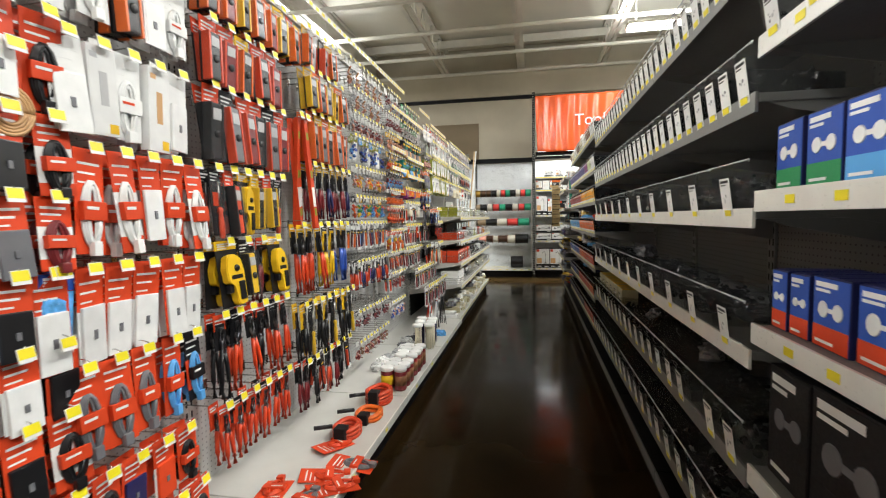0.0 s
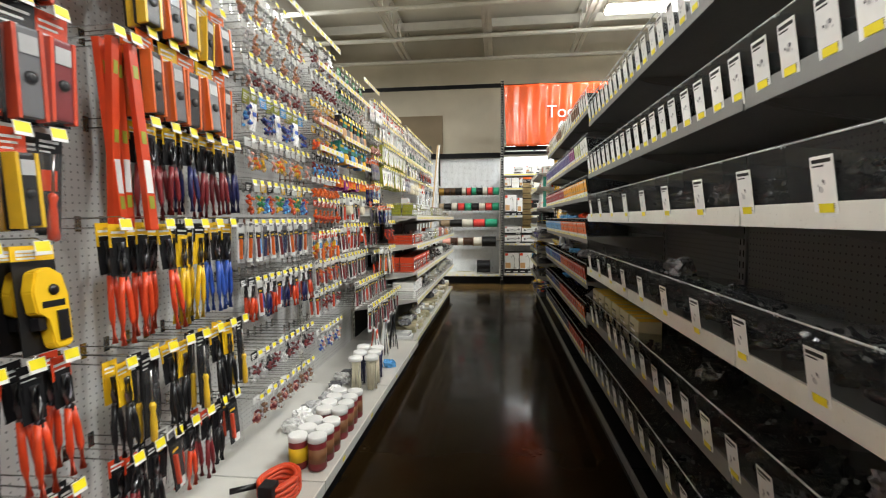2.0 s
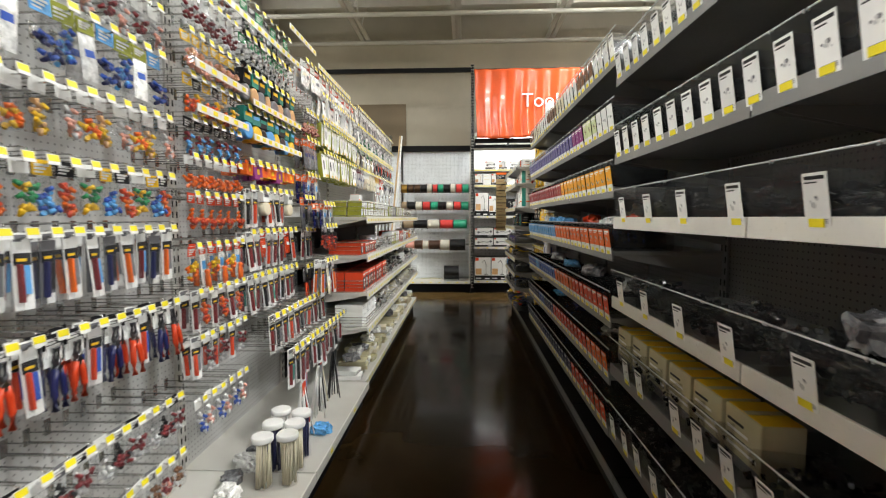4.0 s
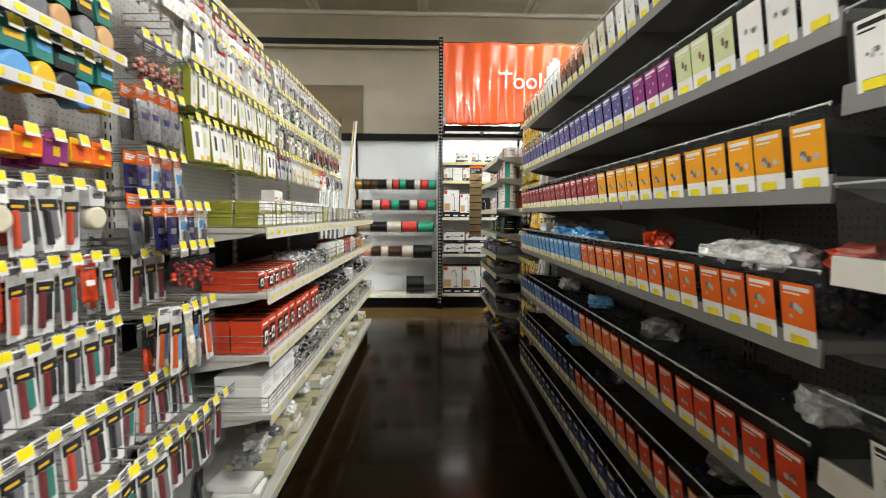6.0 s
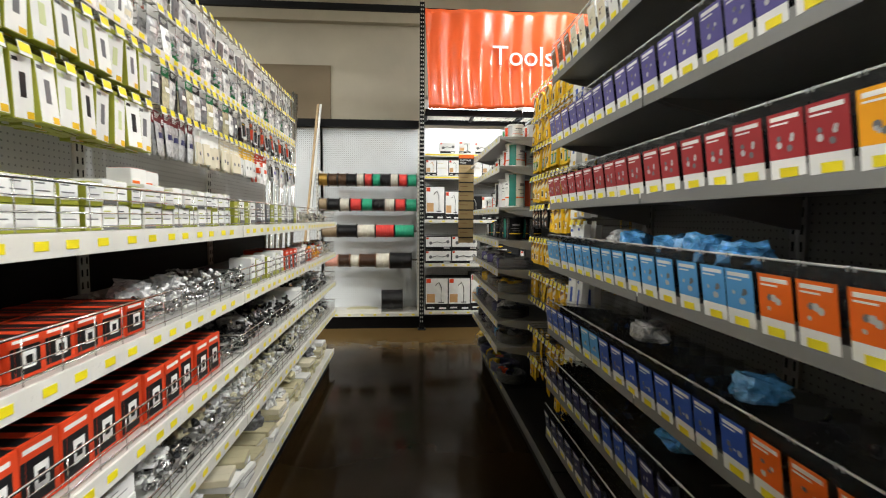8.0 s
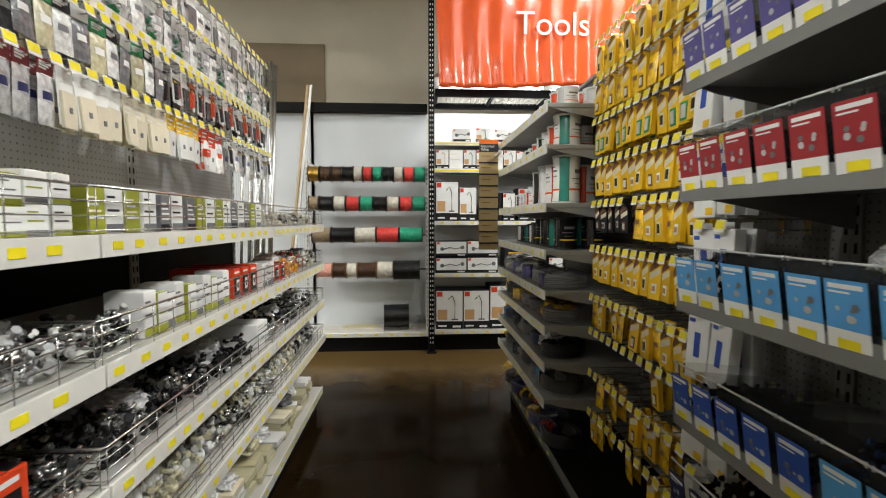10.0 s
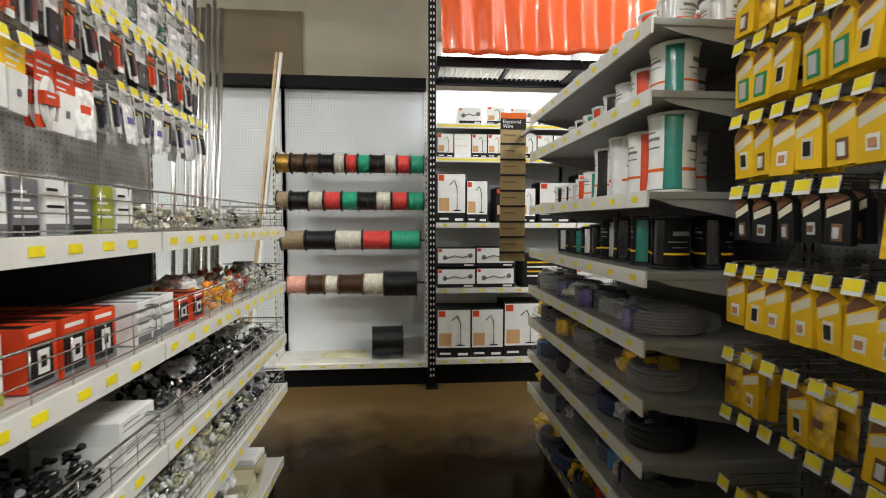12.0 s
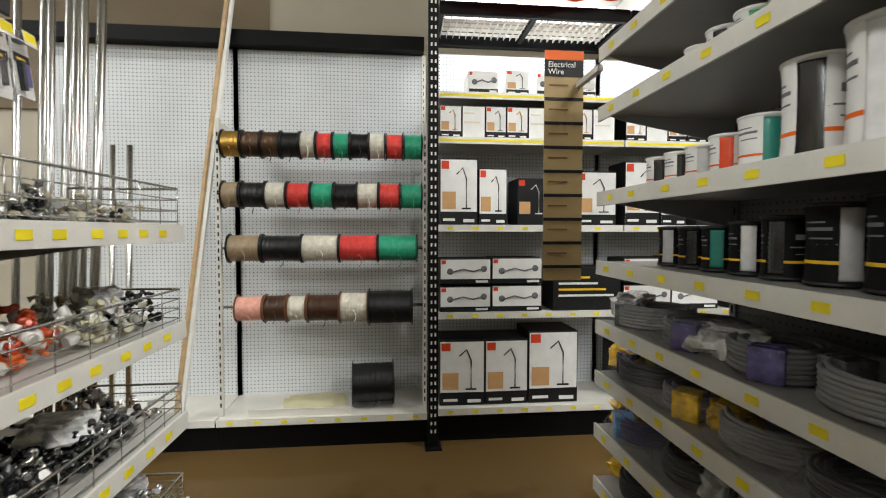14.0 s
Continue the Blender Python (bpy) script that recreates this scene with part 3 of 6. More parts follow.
        box(it, 0.0365, 0.042, w * 0.06, w * 0.32, -h * 0.86, -h * 0.58, mi=1, bevel=0.002)
        lathe(it, [(w * 0.12, 0.036), (w * 0.10, 0.042), (w * 0.03, 0.043)], 14, "x", mi=1, at=(0, w * 0.06, -h * 0.38))
        box(it, 0.0365, 0.0372, -w * 0.24, w * 0.3, -h * 0.54, -h * 0.48, mi=1)
        box(it, 0.004, 0.028, -w * 0.3, -w * 0.12, -h * 0.74, -h * 0.62, mi=1, bevel=0.003)
        mats = [col(b), col("black"), col(b), col("white")], [col(a, "plastic"), col("black", "plastic")]
    elif kind == "knife":      # clear pouch: pale backing, dark card, coloured grip
        card_base(bm, w, h, 0.12)
        box(it, 0.0015, 0.003, -w * 0.44, w * 0.44, -h * 0.36, -h * 0.2, mi=2)
        box(it, 0.003, 0.0036, -w * 0.3, w * 0.2, -h * 0.31, -h * 0.27, mi=3)
        box(it, 0.0015, 0.010, -w * 0.10, w * 0.26, -h * 0.74, -h * 0.36, mi=1, bevel=0.003)
        box(it, 0.0015, 0.016, -w * 0.34, -w * 0.16, -h * 0.84, -h * 0.34, mi=0, bevel=0.004)
        box(it, 0.0015, 0.003, -w * 0.10, w * 0.42, -h * 0.94, -h * 0.80, mi=4)
        box(it, 0.0012, 0.023, -w * 0.48, w * 0.48, -h * 0.99, -h * 0.16, mi=5, bevel=0.007)
        mats = [col("white"), col("white" if a == "white" else a), col("steel"), col("grey")], [col(b, "plastic"), col(c, "plastic"), col("black"), col("yellow"), col("white"), "blister"]
    elif kind == "roll":       # tape roll in a printed sleeve
        box(bm, -0.02, 0.02, -w / 2, w / 2, -h * 0.4, 0.01, mi=0)
        lathe(it, [(h * 0.2, -0.02), (h * 0.28, -0.019), (h * 0.28, 0.019), (h * 0.2, 0.02)], 18, "x", at=(0, 0, -h * 0.7))
        box(it, 0.0202, 0.021, -w * 0.3, w * 0.4, -h * 0.22, -h * 0.1, mi=1)
        mats = [col(a)] * 4, [col(b, "plastic"), col(c)]
    return mesh(kind + "_card", bm, *mats[0]), mesh(kind + "_item", it, *mats[1])


WORDS = {
    "plate": ("wall_plate_pack", "{c} wall plate on a {a} hang card", "hardware pack"), "cord": ("cord_pack", "coiled {c} cord on a {a} hang card", "cord"),
    "pouch": ("bagged_fitting", "{b} plastic pouch with a {a} header card", "hardware pack"), "pliers": ("pliers", "hanging pliers with {c} grips and a {a} header", "pliers"),
    "tester": ("tester_pack", "handheld {b} tester with {c} sides on a card", "tester"), "driver": ("screwdriver_pack", "carded hand tool with a {b} handle", "screwdriver"),
    "bits": ("connector_bag", "clear bag of small {b} and {c} connectors", "hardware pack"), "coil": ("wire_coil", "coil of {c} wire under a {a} card", "wire coil"),
    "cover": ("cover_box", "flat {a} and {b} box holding a cover", "box"), "window": ("carded_part", "{a} hang pack with a window showing {b} goods", "hardware pack"),
    "level": ("spirit_level", "long narrow {a} spirit level hanging on a hook", "level"), "tool": ("cable_tool", "round moulded {a} cable tool on a card", "tool"),
    "knife": ("tool_pouch", "clear pouch with a {b} gripped hand tool and dark card", "hand tool"),
    "roll": ("tape_roll", "roll of {b} tape in a {a} sleeve", "tape"),
}
packs_made = {}


def hang(side, x, y, z, spec, deep=3, step=0.05, spread=8):
    """Packs one behind another on a hook, the first just behind the tag."""
    key = tuple(spec)
    if key not in packs_made:
        packs_made[key] = pack(*spec)
    m1, m2 = packs_made[key]
    name, words, cat = WORDS[spec[0]]
    full = list(spec[1:4]) + ["red", "white", "white"][len(spec) - 1:]
    text = words.format(a=full[0], b=full[1], c=full[2]).replace("_", " ")
    for k in range(deep if spec[0] == "cover" else 1 if spec[0] == "bits" else min(deep, 2)):
        ob = new(name, m1)
        ob.matrix_basis = pose(x - side * (0.03 + step * k), y + rng.uniform(-0.006, 0.006), z + rng.uniform(-0.006, 0.004) + 0.002, rng.uniform(-3, 3), rng.uniform(-6, 4), (0 if side > 0 else 180) + rng.uniform(-spread, spread))
        tagged(ob, text, cat, "packs on the hooks")
        part("item", m2, None, ob)


def row(roots, side, x, y0, y1, z, pitch, specs, deep=2, tag=TAG, step=0.045, length=0.26, skip=0.0, order="cycle"):
    """A row of hooks with goods from y0 to y1, the kinds in runs along it."""
    n = max(1, int((y1 - y0) / pitch))
    for k in range(n):
        y = y0 + pitch * (k + 0.5)
        if y < 1.04:
            continue
        root = next((r for lo, hi, r in roots if lo <= y < hi), roots[-1][2])
        hook(root, side, x, y, z, tag, length)
        if rng.random() < skip:
            continue
        i = k % len(specs) if order == "cycle" else min(len(specs) - 1, k * len(specs) // n)
        hang(side, x, y, z, specs[i], deep, step)


LROOTS = [(y, y + 1.22, r) for y, r in zip((-1.65, -0.43, 0.79, 2.01, 3.23, 4.45), LA)] + [(5.67 + 1.22 * k, 5.67 + 1.22 * (k + 1), r) for k, r in enumerate(LB)]
HX, LBX = -0.90, -0.86

# electrical cords and plates
S1 = (0.84, 1.87)
row(LROOTS, 1, HX, *S1, 2.125, 0.11, [("tester", "white", "black", "orange", 0.095, 0.228), ("plate", "white", "white", "white", 0.095, 0.228), ("cord", "white", "white", "white", 0.095, 0.228)], 2)
row(LROOTS, 1, HX, 1.03, 1.36, 1.862, 0.11, [("cord", "red", "red", "black", 0.099, 0.246), ("plate", "red", "red", "white", 0.095, 0.228)], 2)
row(LROOTS, 1, HX, 1.15, 1.28, 1.751, 0.133, [("coil", "red", "red", "tan")], 2, step=0.04)
row(LROOTS, 1, HX, 1.3, 1.87, 1.835, 0.104, [("plate", "white", "white", "white", 0.1, 0.26), ("cover", "white", "white", "steel", 0.098, 0.25), ("cord", "white", "white", "white", 0.1, 0.26), ("cover", "white", "white", "tan", 0.1, 0.27)], 2)
row(LROOTS, 1, HX, 1.03, 1.36, 1.601, 0.11, [("cord", "red", "white", "black", 0.099, 0.209), ("plate", "red", "red", "black", 0.095, 0.19)], 2)
row(LROOTS, 1, HX, 1.03, 1.36, 1.395, 0.107, [("cord", "red", "red", "black", 0.099, 0.199), ("plate", "red", "white", "grey", 0.095, 0.19), ("cord", "red", "white", "maroon", 0.095, 0.19)], 2)
row(LROOTS, 1, HX, 1.36, 1.87, 1.535, 0.102, [("cord", "red", "red", "white", 0.095, 0.294), ("cord", "red", "white", "white", 0.095, 0.304), ("plate", "red", "red", "white", 0.09, 0.266)], 2)
row(LROOTS, 1, HX, 1.03, 1.36, 1.199, 0.106, [("pouch", "blue", "sky", "white", 0.095, 0.19), ("plate", "red", "white", "black", 0.095, 0.19)], 2)
row(LROOTS, 1, HX, 1.03, 1.36, 1.012, 0.106, [("plate", "red", "red", "black", 0.095, 0.19), ("plate", "red", "white", "white", 0.095, 0.19)], 2)
row(LROOTS, 1, HX, 1.23, 1.87, 1.199, 0.104, [("plate", "red", "red", "white", 0.095, 0.257), ("plate", "red", "white", "white", 0.095, 0.266)], 2)
row(LROOTS, 1, HX, 1.03, 1.36, 0.825, 0.106, [("cord", "red", "white", "black", 0.099, 0.209), ("plate", "red", "red", "black", 0.095, 0.19)], 2)
row(LROOTS, 1, HX, 1.3, 1.63, 0.928, 0.102, [("cord", "red", "red", "grey", 0.095, 0.257)], 2)
row(LROOTS, 1, HX, 1.63, 1.87, 0.928, 0.095, [("cord", "red", "red", "sky", 0.086, 0.266), ("cord", "black", "red", "sky", 0.086, 0.246)], 2)
row(LROOTS, 1, HX, 0.82, 1.87, 0.6, 0.106, [("plate", "red", "red", "navy", 0.095, 0.171), ("plate", "red", "white", "red", 0.095, 0.19), ("cord", "red", "red", "black", 0.095, 0.19)], 2, skip=0.1)
# testers and cutters
S2 = (1.89, 2.53)
row(LROOTS, 1, HX, *S2, 2.106, 0.11, [("tester", "red", "black", "red", 0.088, 0.245), ("tester", "red", "maroon", "red", 0.09, 0.245), ("tester", "yellow", "black", "orange", 0.088, 0.24)], 2)
row(LROOTS, 1, HX, *S2, 1.853, 0.1, [("tester", "red", "black", "black", 0.088, 0.29), ("tester", "black", "grey", "red", 0.09, 0.3), ("tester", "red", "maroon", "red", 0.088, 0.29)], 3)
row(LROOTS, 1, HX, 1.89, 2.49, 1.535, 0.095, [("driver", "black", "red", "red", 0.07, 0.27), ("tester", "red", "red", "black", 0.07, 0.27), ("tool", "yellow", "yellow", "black", 0.095, 0.27), ("tester", "yellow", "black", "yellow", 0.076, 0.246), ("tester", "red", "black", "yellow", 0.076, 0.246)], 2)
row(LROOTS, 1, HX, 2.60, 2.78, 1.882, 0.067, [("level", "red", "red", "red", 0.047, 0.589)], 2)
row(LROOTS, 1, HX, 1.93, 2.53, 1.246, 0.12, [("tool", "yellow", "yellow", "black", 0.12, 0.27), ("tester", "black", "yellow", "black", 0.085, 0.24), ("pliers", "red", "black", "maroon", 0.067, 0.27)], 2)
row(LROOTS, 1, HX, *S2, 0.956, 0.095, [("pliers", "red", "black", "black", 0.067, 0.32), ("pliers", "black", "black", "red", 0.067, 0.33), ("pliers", "red", "black", "red", 0.067, 0.31)], 3)
row(LROOTS, 1, HX, *S2, 0.591, 0.095, [("pliers", "red", "red", "red", 0.067, 0.237), ("pliers", "black", "red", "red", 0.067, 0.246)], 3)
# meters, pliers, strippers
S3 = (2.72, 3.34)
row(LROOTS, 1, HX, *S3, 2.162, 0.104, [("tester", "yellow", "black", "yellow", 0.088, 0.225), ("tester", "orange", "black", "orange", 0.088, 0.225), ("tester", "white", "grey", "yellow", 0.088, 0.225)], 2)
row(LROOTS, 1, HX, *S3, 1.928, 0.104, [("tester", "orange", "black", "orange", 0.092, 0.275), ("tester", "yellow", "grey", "orange", 0.092, 0.275)], 3)
row(LROOTS, 1, HX, *S3, 1.639, 0.099, [("pliers", "yellow", "black", "maroon", 0.067, 0.313), ("pliers", "yellow", "black", "maroon", 0.067, 0.294), ("pliers", "yellow", "black", "navy", 0.067, 0.285)], 3)
row(LROOTS, 1, HX, 2.57, 3.34, 1.301, 0.099, [("pliers", "yellow", "black", "red", 0.067, 0.36), ("pliers", "black", "yellow", "yellow", 0.067, 0.36), ("pliers", "yellow", "black", "blue", 0.067, 0.35)], 3, order="runs")
row(LROOTS, 1, HX, 2.57, 3.34, 0.872, 0.095, [("pliers", "yellow", "yellow", "black", 0.067, 0.304), ("driver", "black", "yellow", "black", 0.056, 0.3), ("pliers", "yellow", "black", "black", 0.067, 0.313)], 3)
row(LROOTS, 1, HX, 2.58, 3.33, 0.56, 0.095, [("pliers", "red", "black", "maroon", 0.067, 0.26), ("pliers", "black", "black", "black", 0.067, 0.25), ("knife", "black", "red", "black", 0.07, 0.22), ("pliers", "black", "black", "red", 0.067, 0.25)], 2)
# small connectors in dense rows
S4 = (3.37, 4.12)
small = [("bits", "white", "pink", "steel", 0.056, 0.133), ("bits", "black", "orange", "red", 0.056, 0.133), ("bits", "yellow", "sky", "blue", 0.056, 0.133), ("bits", "white", "orange", "yellow", 0.056, 0.133), ("bits", "black", "grey", "maroon", 0.056, 0.133)]
row(LROOTS, 1, HX, *S4, 2.236, 0.076, [("bits", "white", "white", "steel", 0.056, 0.123), ("bits", "white", "pink", "copper", 0.056, 0.123)], 2, TAG_SMALL)
row(LROOTS, 1, HX, *S4, 2.069, 0.076, [small[0], ("bits", "white", "maroon", "steel", 0.056, 0.133)], 2, TAG_SMALL)
row(LROOTS, 1, HX, *S4, 1.909, 0.076, [("bits", "lime", "sky", "blue", 0.067, 0.162), ("pouch", "lime", "white", "blue", 0.062, 0.162), ("bits", "sky", "blue", "navy", 0.067, 0.162)], 2, TAG_SMALL)
row(LROOTS, 1, HX, *S4, 1.695, 0.071, [small[0], small[3], ("bits", "white", "yellow", "tan", 0.056, 0.133)], 2, TAG_SMALL)
row(LROOTS, 1, HX, *S4, 1.488, 0.071, [small[1], ("bits", "white", "green", "yellow", 0.056, 0.123), small[2]], 2, TAG_SMALL)
row(LROOTS, 1, HX, *S4, 1.301, 0.071, [("knife", "white", "orange", "grey", 0.05, 0.19), ("knife", "white", "maroon", "sky", 0.05, 0.19), ("knife", "grey", "navy", "black", 0.05, 0.19)], 2, TAG_SMALL)
row(LROOTS, 1, HX, *S4, 1.031, 0.071, [("pliers", "black", "white", "red", 0.047, 0.19), ("knife", "white", "red", "blue", 0.047, 0.19), ("pliers", "black", "white", "navy", 0.047, 0.19)], 3, TAG_SMALL)
row(LROOTS, 1, HX, *S4, 0.676, 0.071, [("bits", "black", "maroon", "steel", 0.056, 0.123), ("bits", "white", "white", "steel", 0.056, 0.123), ("bits", "grey", "black", "maroon", 0.056, 0.123)], 3, TAG_SMALL)
row(LROOTS, 1, HX, *S4, 0.46, 0.071, [("bits", "white", "pink", "maroon", 0.056, 0.114), ("bits", "grey", "steel", "brown", 0.056, 0.123)], 3, TAG_SMALL)
S5 = (4.17, 4.62)
for zz, sp in ((2.236, [("bits", "white", "maroon", "steel", 0.056, 0.133)]), (2.069, [("bits", "yellow", "pink", "copper", 0.056, 0.133)]), (1.9, [("bits", "yellow", "red", "orange", 0.056, 0.142), ("bits", "black", "tan", "yellow", 0.056, 0.142)]), (1.732, [("bits", "black", "sky", "maroon", 0.056, 0.133)]), (1.582, [("bits", "white", "orange", "orange", 0.056, 0.114)]), (1.433, [("bits", "red", "orange", "red", 0.056, 0.133)]), (1.227, [("bits", "red", "orange", "yellow", 0.056, 0.133), ("driver", "red", "orange", "sky", 0.043, 0.171)]), (1.04, [("knife", "white", "maroon", "grey", 0.056, 0.17), ("bits", "white", "red", "orange", 0.056, 0.13)]), (0.853, [("knife", "white", "red", "grey", 0.056, 0.17), ("bits", "white", "maroon", "steel", 0.056, 0.142)]), (0.6, [("bits", "white", "blue", "steel", 0.056, 0.133), ("bits", "white", "pink", "white", 0.056, 0.133)])):
    row(LROOTS, 1, HX, *S5, zz, 0.074, sp, 2, TAG_SMALL)
S6 = (4.66, 5.36)
row(LROOTS, 1, HX, *S6, 2.236, 0.08, [("bits", "green", "black", "steel", 0.056, 0.142)], 2)
row(LROOTS, 1, HX, *S6, 2.069, 0.086, [("roll", "black", "grey", "yellow", 0.067, 0.142), ("roll", "teal", "tan", "yellow", 0.067, 0.142)], 3)
row(LROOTS, 1, HX, *S6, 1.882, 0.086, [("roll", "teal", "sky", "yellow", 0.076, 0.151), ("roll", "teal", "yellow", "sky", 0.076, 0.151), ("roll", "black", "black", "teal", 0.076, 0.142)], 3)
row(LROOTS, 1, HX, *S6, 1.62, 0.095, [("cover", "orange", "orange", "yellow", 0.09, 0.056), ("cover", "purple", "purple", "yellow", 0.086, 0.076), ("cover", "yellow", "orange", "red", 0.09, 0.056)], 3)
K = [("knife", "white", "red", "grey", 0.068, 0.2), ("knife", "white", "maroon", "black", 0.068, 0.2), ("knife", "white", "maroon", "teal", 0.068, 0.2), ("knife", "white", "black", "grey", 0.068, 0.2)]
row(LROOTS, 1, HX, *S6, 1.488, 0.09, [K[3], K[0], ("roll", "white", "cream", "grey", 0.06, 0.13), K[0]], 2)
row(LROOTS, 1, HX, *S6, 1.265, 0.085, [K[1], K[2], ("pouch", "red", "red", "white", 0.067, 0.13), K[0]], 2)
row(LROOTS, 1, HX, *S6, 1.04, 0.085, [K[2], K[1], K[3]], 2)
row(LROOTS, 1, -0.79, 4.66, 5.66, 0.84, 0.085, [K[1], K[3], K[2], K[0]], 1, length=0.42)
row(LROOTS, 1, -0.68, 4.62, 5.66, 0.68, 0.085, [K[2], K[3], ("knife", "white", "maroon", "grey", 0.068, 0.24), K[1]], 1, length=0.42)
for x, z in ((-0.79, 0.84), (-0.68, 0.68)):
    root = tagged(new("hook_rail"), "pair of chrome wires joining the long hooks", "wire rail", "hook rails")
    for k in range(3):
        bm = bmesh.new()
        tube(bm, (x - 0.004, 4.62, z - 0.012 + 0.014 * k), (x - 0.004, 5.7, z - 0.012 + 0.014 * k), 0.0022, 6)
        part("wire", bm, "chrome", root)
# long hooks on the last stretch before the shelves
row(LROOTS, 1, -0.74, 5.37, 5.66, 1.43, 0.071, [("pouch", "orange", "navy", "grey", 0.062, 0.15), ("driver", "orange", "grey", "sky", 0.047, 0.15)], 2, length=0.42)
row(LROOTS, 1, -0.73, 5.37, 5.66, 1.285, 0.071, [("bits", "grey", "maroon", "red", 0.064, 0.15), ("bits", "white", "red", "maroon", 0.064, 0.15)], 2, length=0.42)
row(LROOTS, 1, -0.73, 5.37, 5.66, 1.06, 0.071, [("knife", "white", "orange", "sky", 0.06, 0.24), ("pouch", "white", "cream", "white", 0.06, 0.22), ("driver", "black", "steel", "sky", 0.047, 0.25)], 2, length=0.42)
# hooks above the steel shelves
row(LROOTS, 1, LBX, 5.42, 5.76, 2.036, 0.071, [("bits", "grey", "maroon", "pink", 0.067, 0.151)], 3, length=0.30)
row(LROOTS, 1, LBX, 5.42, 5.78, 1.858, 0.075, [("pouch", "orange", "grey", "navy", 0.071, 0.181)], 3, length=0.30)
row(LROOTS, 1, LBX, 5.42, 5.78, 1.625, 0.075, [("pouch", "orange", "navy", "grey", 0.071, 0.181), ("driver", "orange", "grey", "sky", 0.047, 0.19)], 2, length=0.30)
row(LROOTS, 1, LBX, 5.78, 6.9, 2.03, 0.086, [("cover", "lime", "white", "pale_lime", 0.08, 0.16), ("cover", "lime", "white", "grey", 0.08, 0.155)], 3, step=0.045, length=0.30)
row(LROOTS, 1, LBX, 5.78, 6.9, 1.822, 0.086, [("cover", "lime", "white", "grey", 0.08, 0.175), ("cover", "lime", "white", "pale_lime", 0.08, 0.175), ("cover", "lime", "white", "black", 0.078, 0.175)], 3, step=0.045, length=0.30)
row(LROOTS, 1, LBX, 5.78, 6.9, 2.233, 0.081, [("pouch", "white", "white", "cream", 0.076, 0.162), ("pouch", "red", "white", "grey", 0.076, 0.151), ("cover", "white", "white", "grey", 0.071, 0.151)], 3, length=0.30)
row(LROOTS, 1, LBX, 6.93, 9.3, 2.233, 0.075, [("pouch", "white", "steel", "white", 0.071, 0.151), ("pouch", "grey", "white", "grey", 0.071, 0.151), ("bits", "white", "green", "steel", 0.067, 0.151)], 3, length=0.30)
row(LROOTS, 1, LBX, 6.93, 7.96, 2.018, 0.075, [("pouch", "white", "grey", "white", 0.067, 0.151), ("pouch", "green", "khaki", "white", 0.067, 0.162), ("pouch", "black", "white", "grey", 0.067, 0.151)], 3, length=0.30)
row(LROOTS, 1, LBX, 7.96, 9.3, 2.018, 0.075, [("knife", "white", "black", "maroon", 0.067, 0.142), ("plate", "white", "white", "black", 0.067, 0.142), ("knife", "orange", "red", "black", 0.06, 0.133)], 3, length=0.30)
row(LROOTS, 1, LBX, 6.93, 8.23, 1.822, 0.075, [("pouch", "maroon", "steel", "navy", 0.067, 0.171), ("plate", "white", "white", "cream", 0.076, 0.171), ("plate", "cream", "cream", "cream", 0.076, 0.171), ("plate", "yellow", "white", "white", 0.076, 0.171)], 3, order="runs", length=0.30)
row(LROOTS, 1, LBX, 8.23, 8.53, 1.822, 0.075, [("cord", "red", "white", "white", 0.08, 0.2), ("plate", "red", "red", "white", 0.076, 0.19), ("pouch", "red", "white", "red", 0.08, 0.19)], 3, length=0.30)
row(LROOTS, 1, LBX, 8.53, 9.3, 1.822, 0.075, [("knife", "white", "black", "violet", 0.067, 0.151), ("pouch", "white", "white", "violet", 0.067, 0.171), ("knife", "white", "steel", "black", 0.067, 0.16)], 2, length=0.30)

# the highest and lowest rows
row(LROOTS, 1, HX, 0.84, 1.87, 2.367, 0.113, [("pouch", "white", "white", "black", 0.102, 0.226), ("tester", "white", "black", "orange", 0.096, 0.215)], 2)
row(LROOTS, 1, HX, 0.82, 1.87, 0.372, 0.113, [("cord", "red", "red", "black", 0.102, 0.203), ("plate", "red", "red", "navy", 0.096, 0.181)], 2, skip=0.2)
row(LROOTS, 1, HX, 1.89, 2.68, 2.356, 0.107, [("tester", "red", "black", "orange", 0.085, 0.226), ("tester", "orange", "maroon", "orange", 0.085, 0.226), ("tester", "yellow", "black", "yellow", 0.079, 0.226)], 2)
row(LROOTS, 1, HX, 2.7, 3.29, 2.379, 0.102, [("tester", "yellow", "black", "orange", 0.079, 0.203), ("pouch", "white", "steel", "black", 0.085, 0.203), ("tester", "black", "grey", "red", 0.079, 0.203)], 2)
row(LROOTS, 1, HX, 3.31, 4.14, 2.413, 0.085, [("bits", "white", "pink", "copper", 0.068, 0.158), ("bits", "white", "white", "steel", 0.068, 0.158)], 2, TAG_SMALL)
row(LROOTS, 1, HX, 4.16, 4.62, 2.43, 0.085, [("bits", "white", "maroon", "steel", 0.068, 0.158), ("bits", "black", "steel", "pink", 0.068, 0.158)], 2, TAG_SMALL)
row(LROOTS, 1, HX, 4.68, 5.36, 2.413, 0.09, [("bits", "green", "black", "steel", 0.068, 0.158), ("pouch", "black", "grey", "green", 0.073, 0.158)], 2, TAG_SMALL)
row(LROOTS, 1, LBX, 5.43, 6.9, 2.36, 0.09, [("pouch", "white", "white", "cream", 0.09, 0.147), ("pouch", "red", "white", "grey", 0.09, 0.147)], 2, length=0.30)

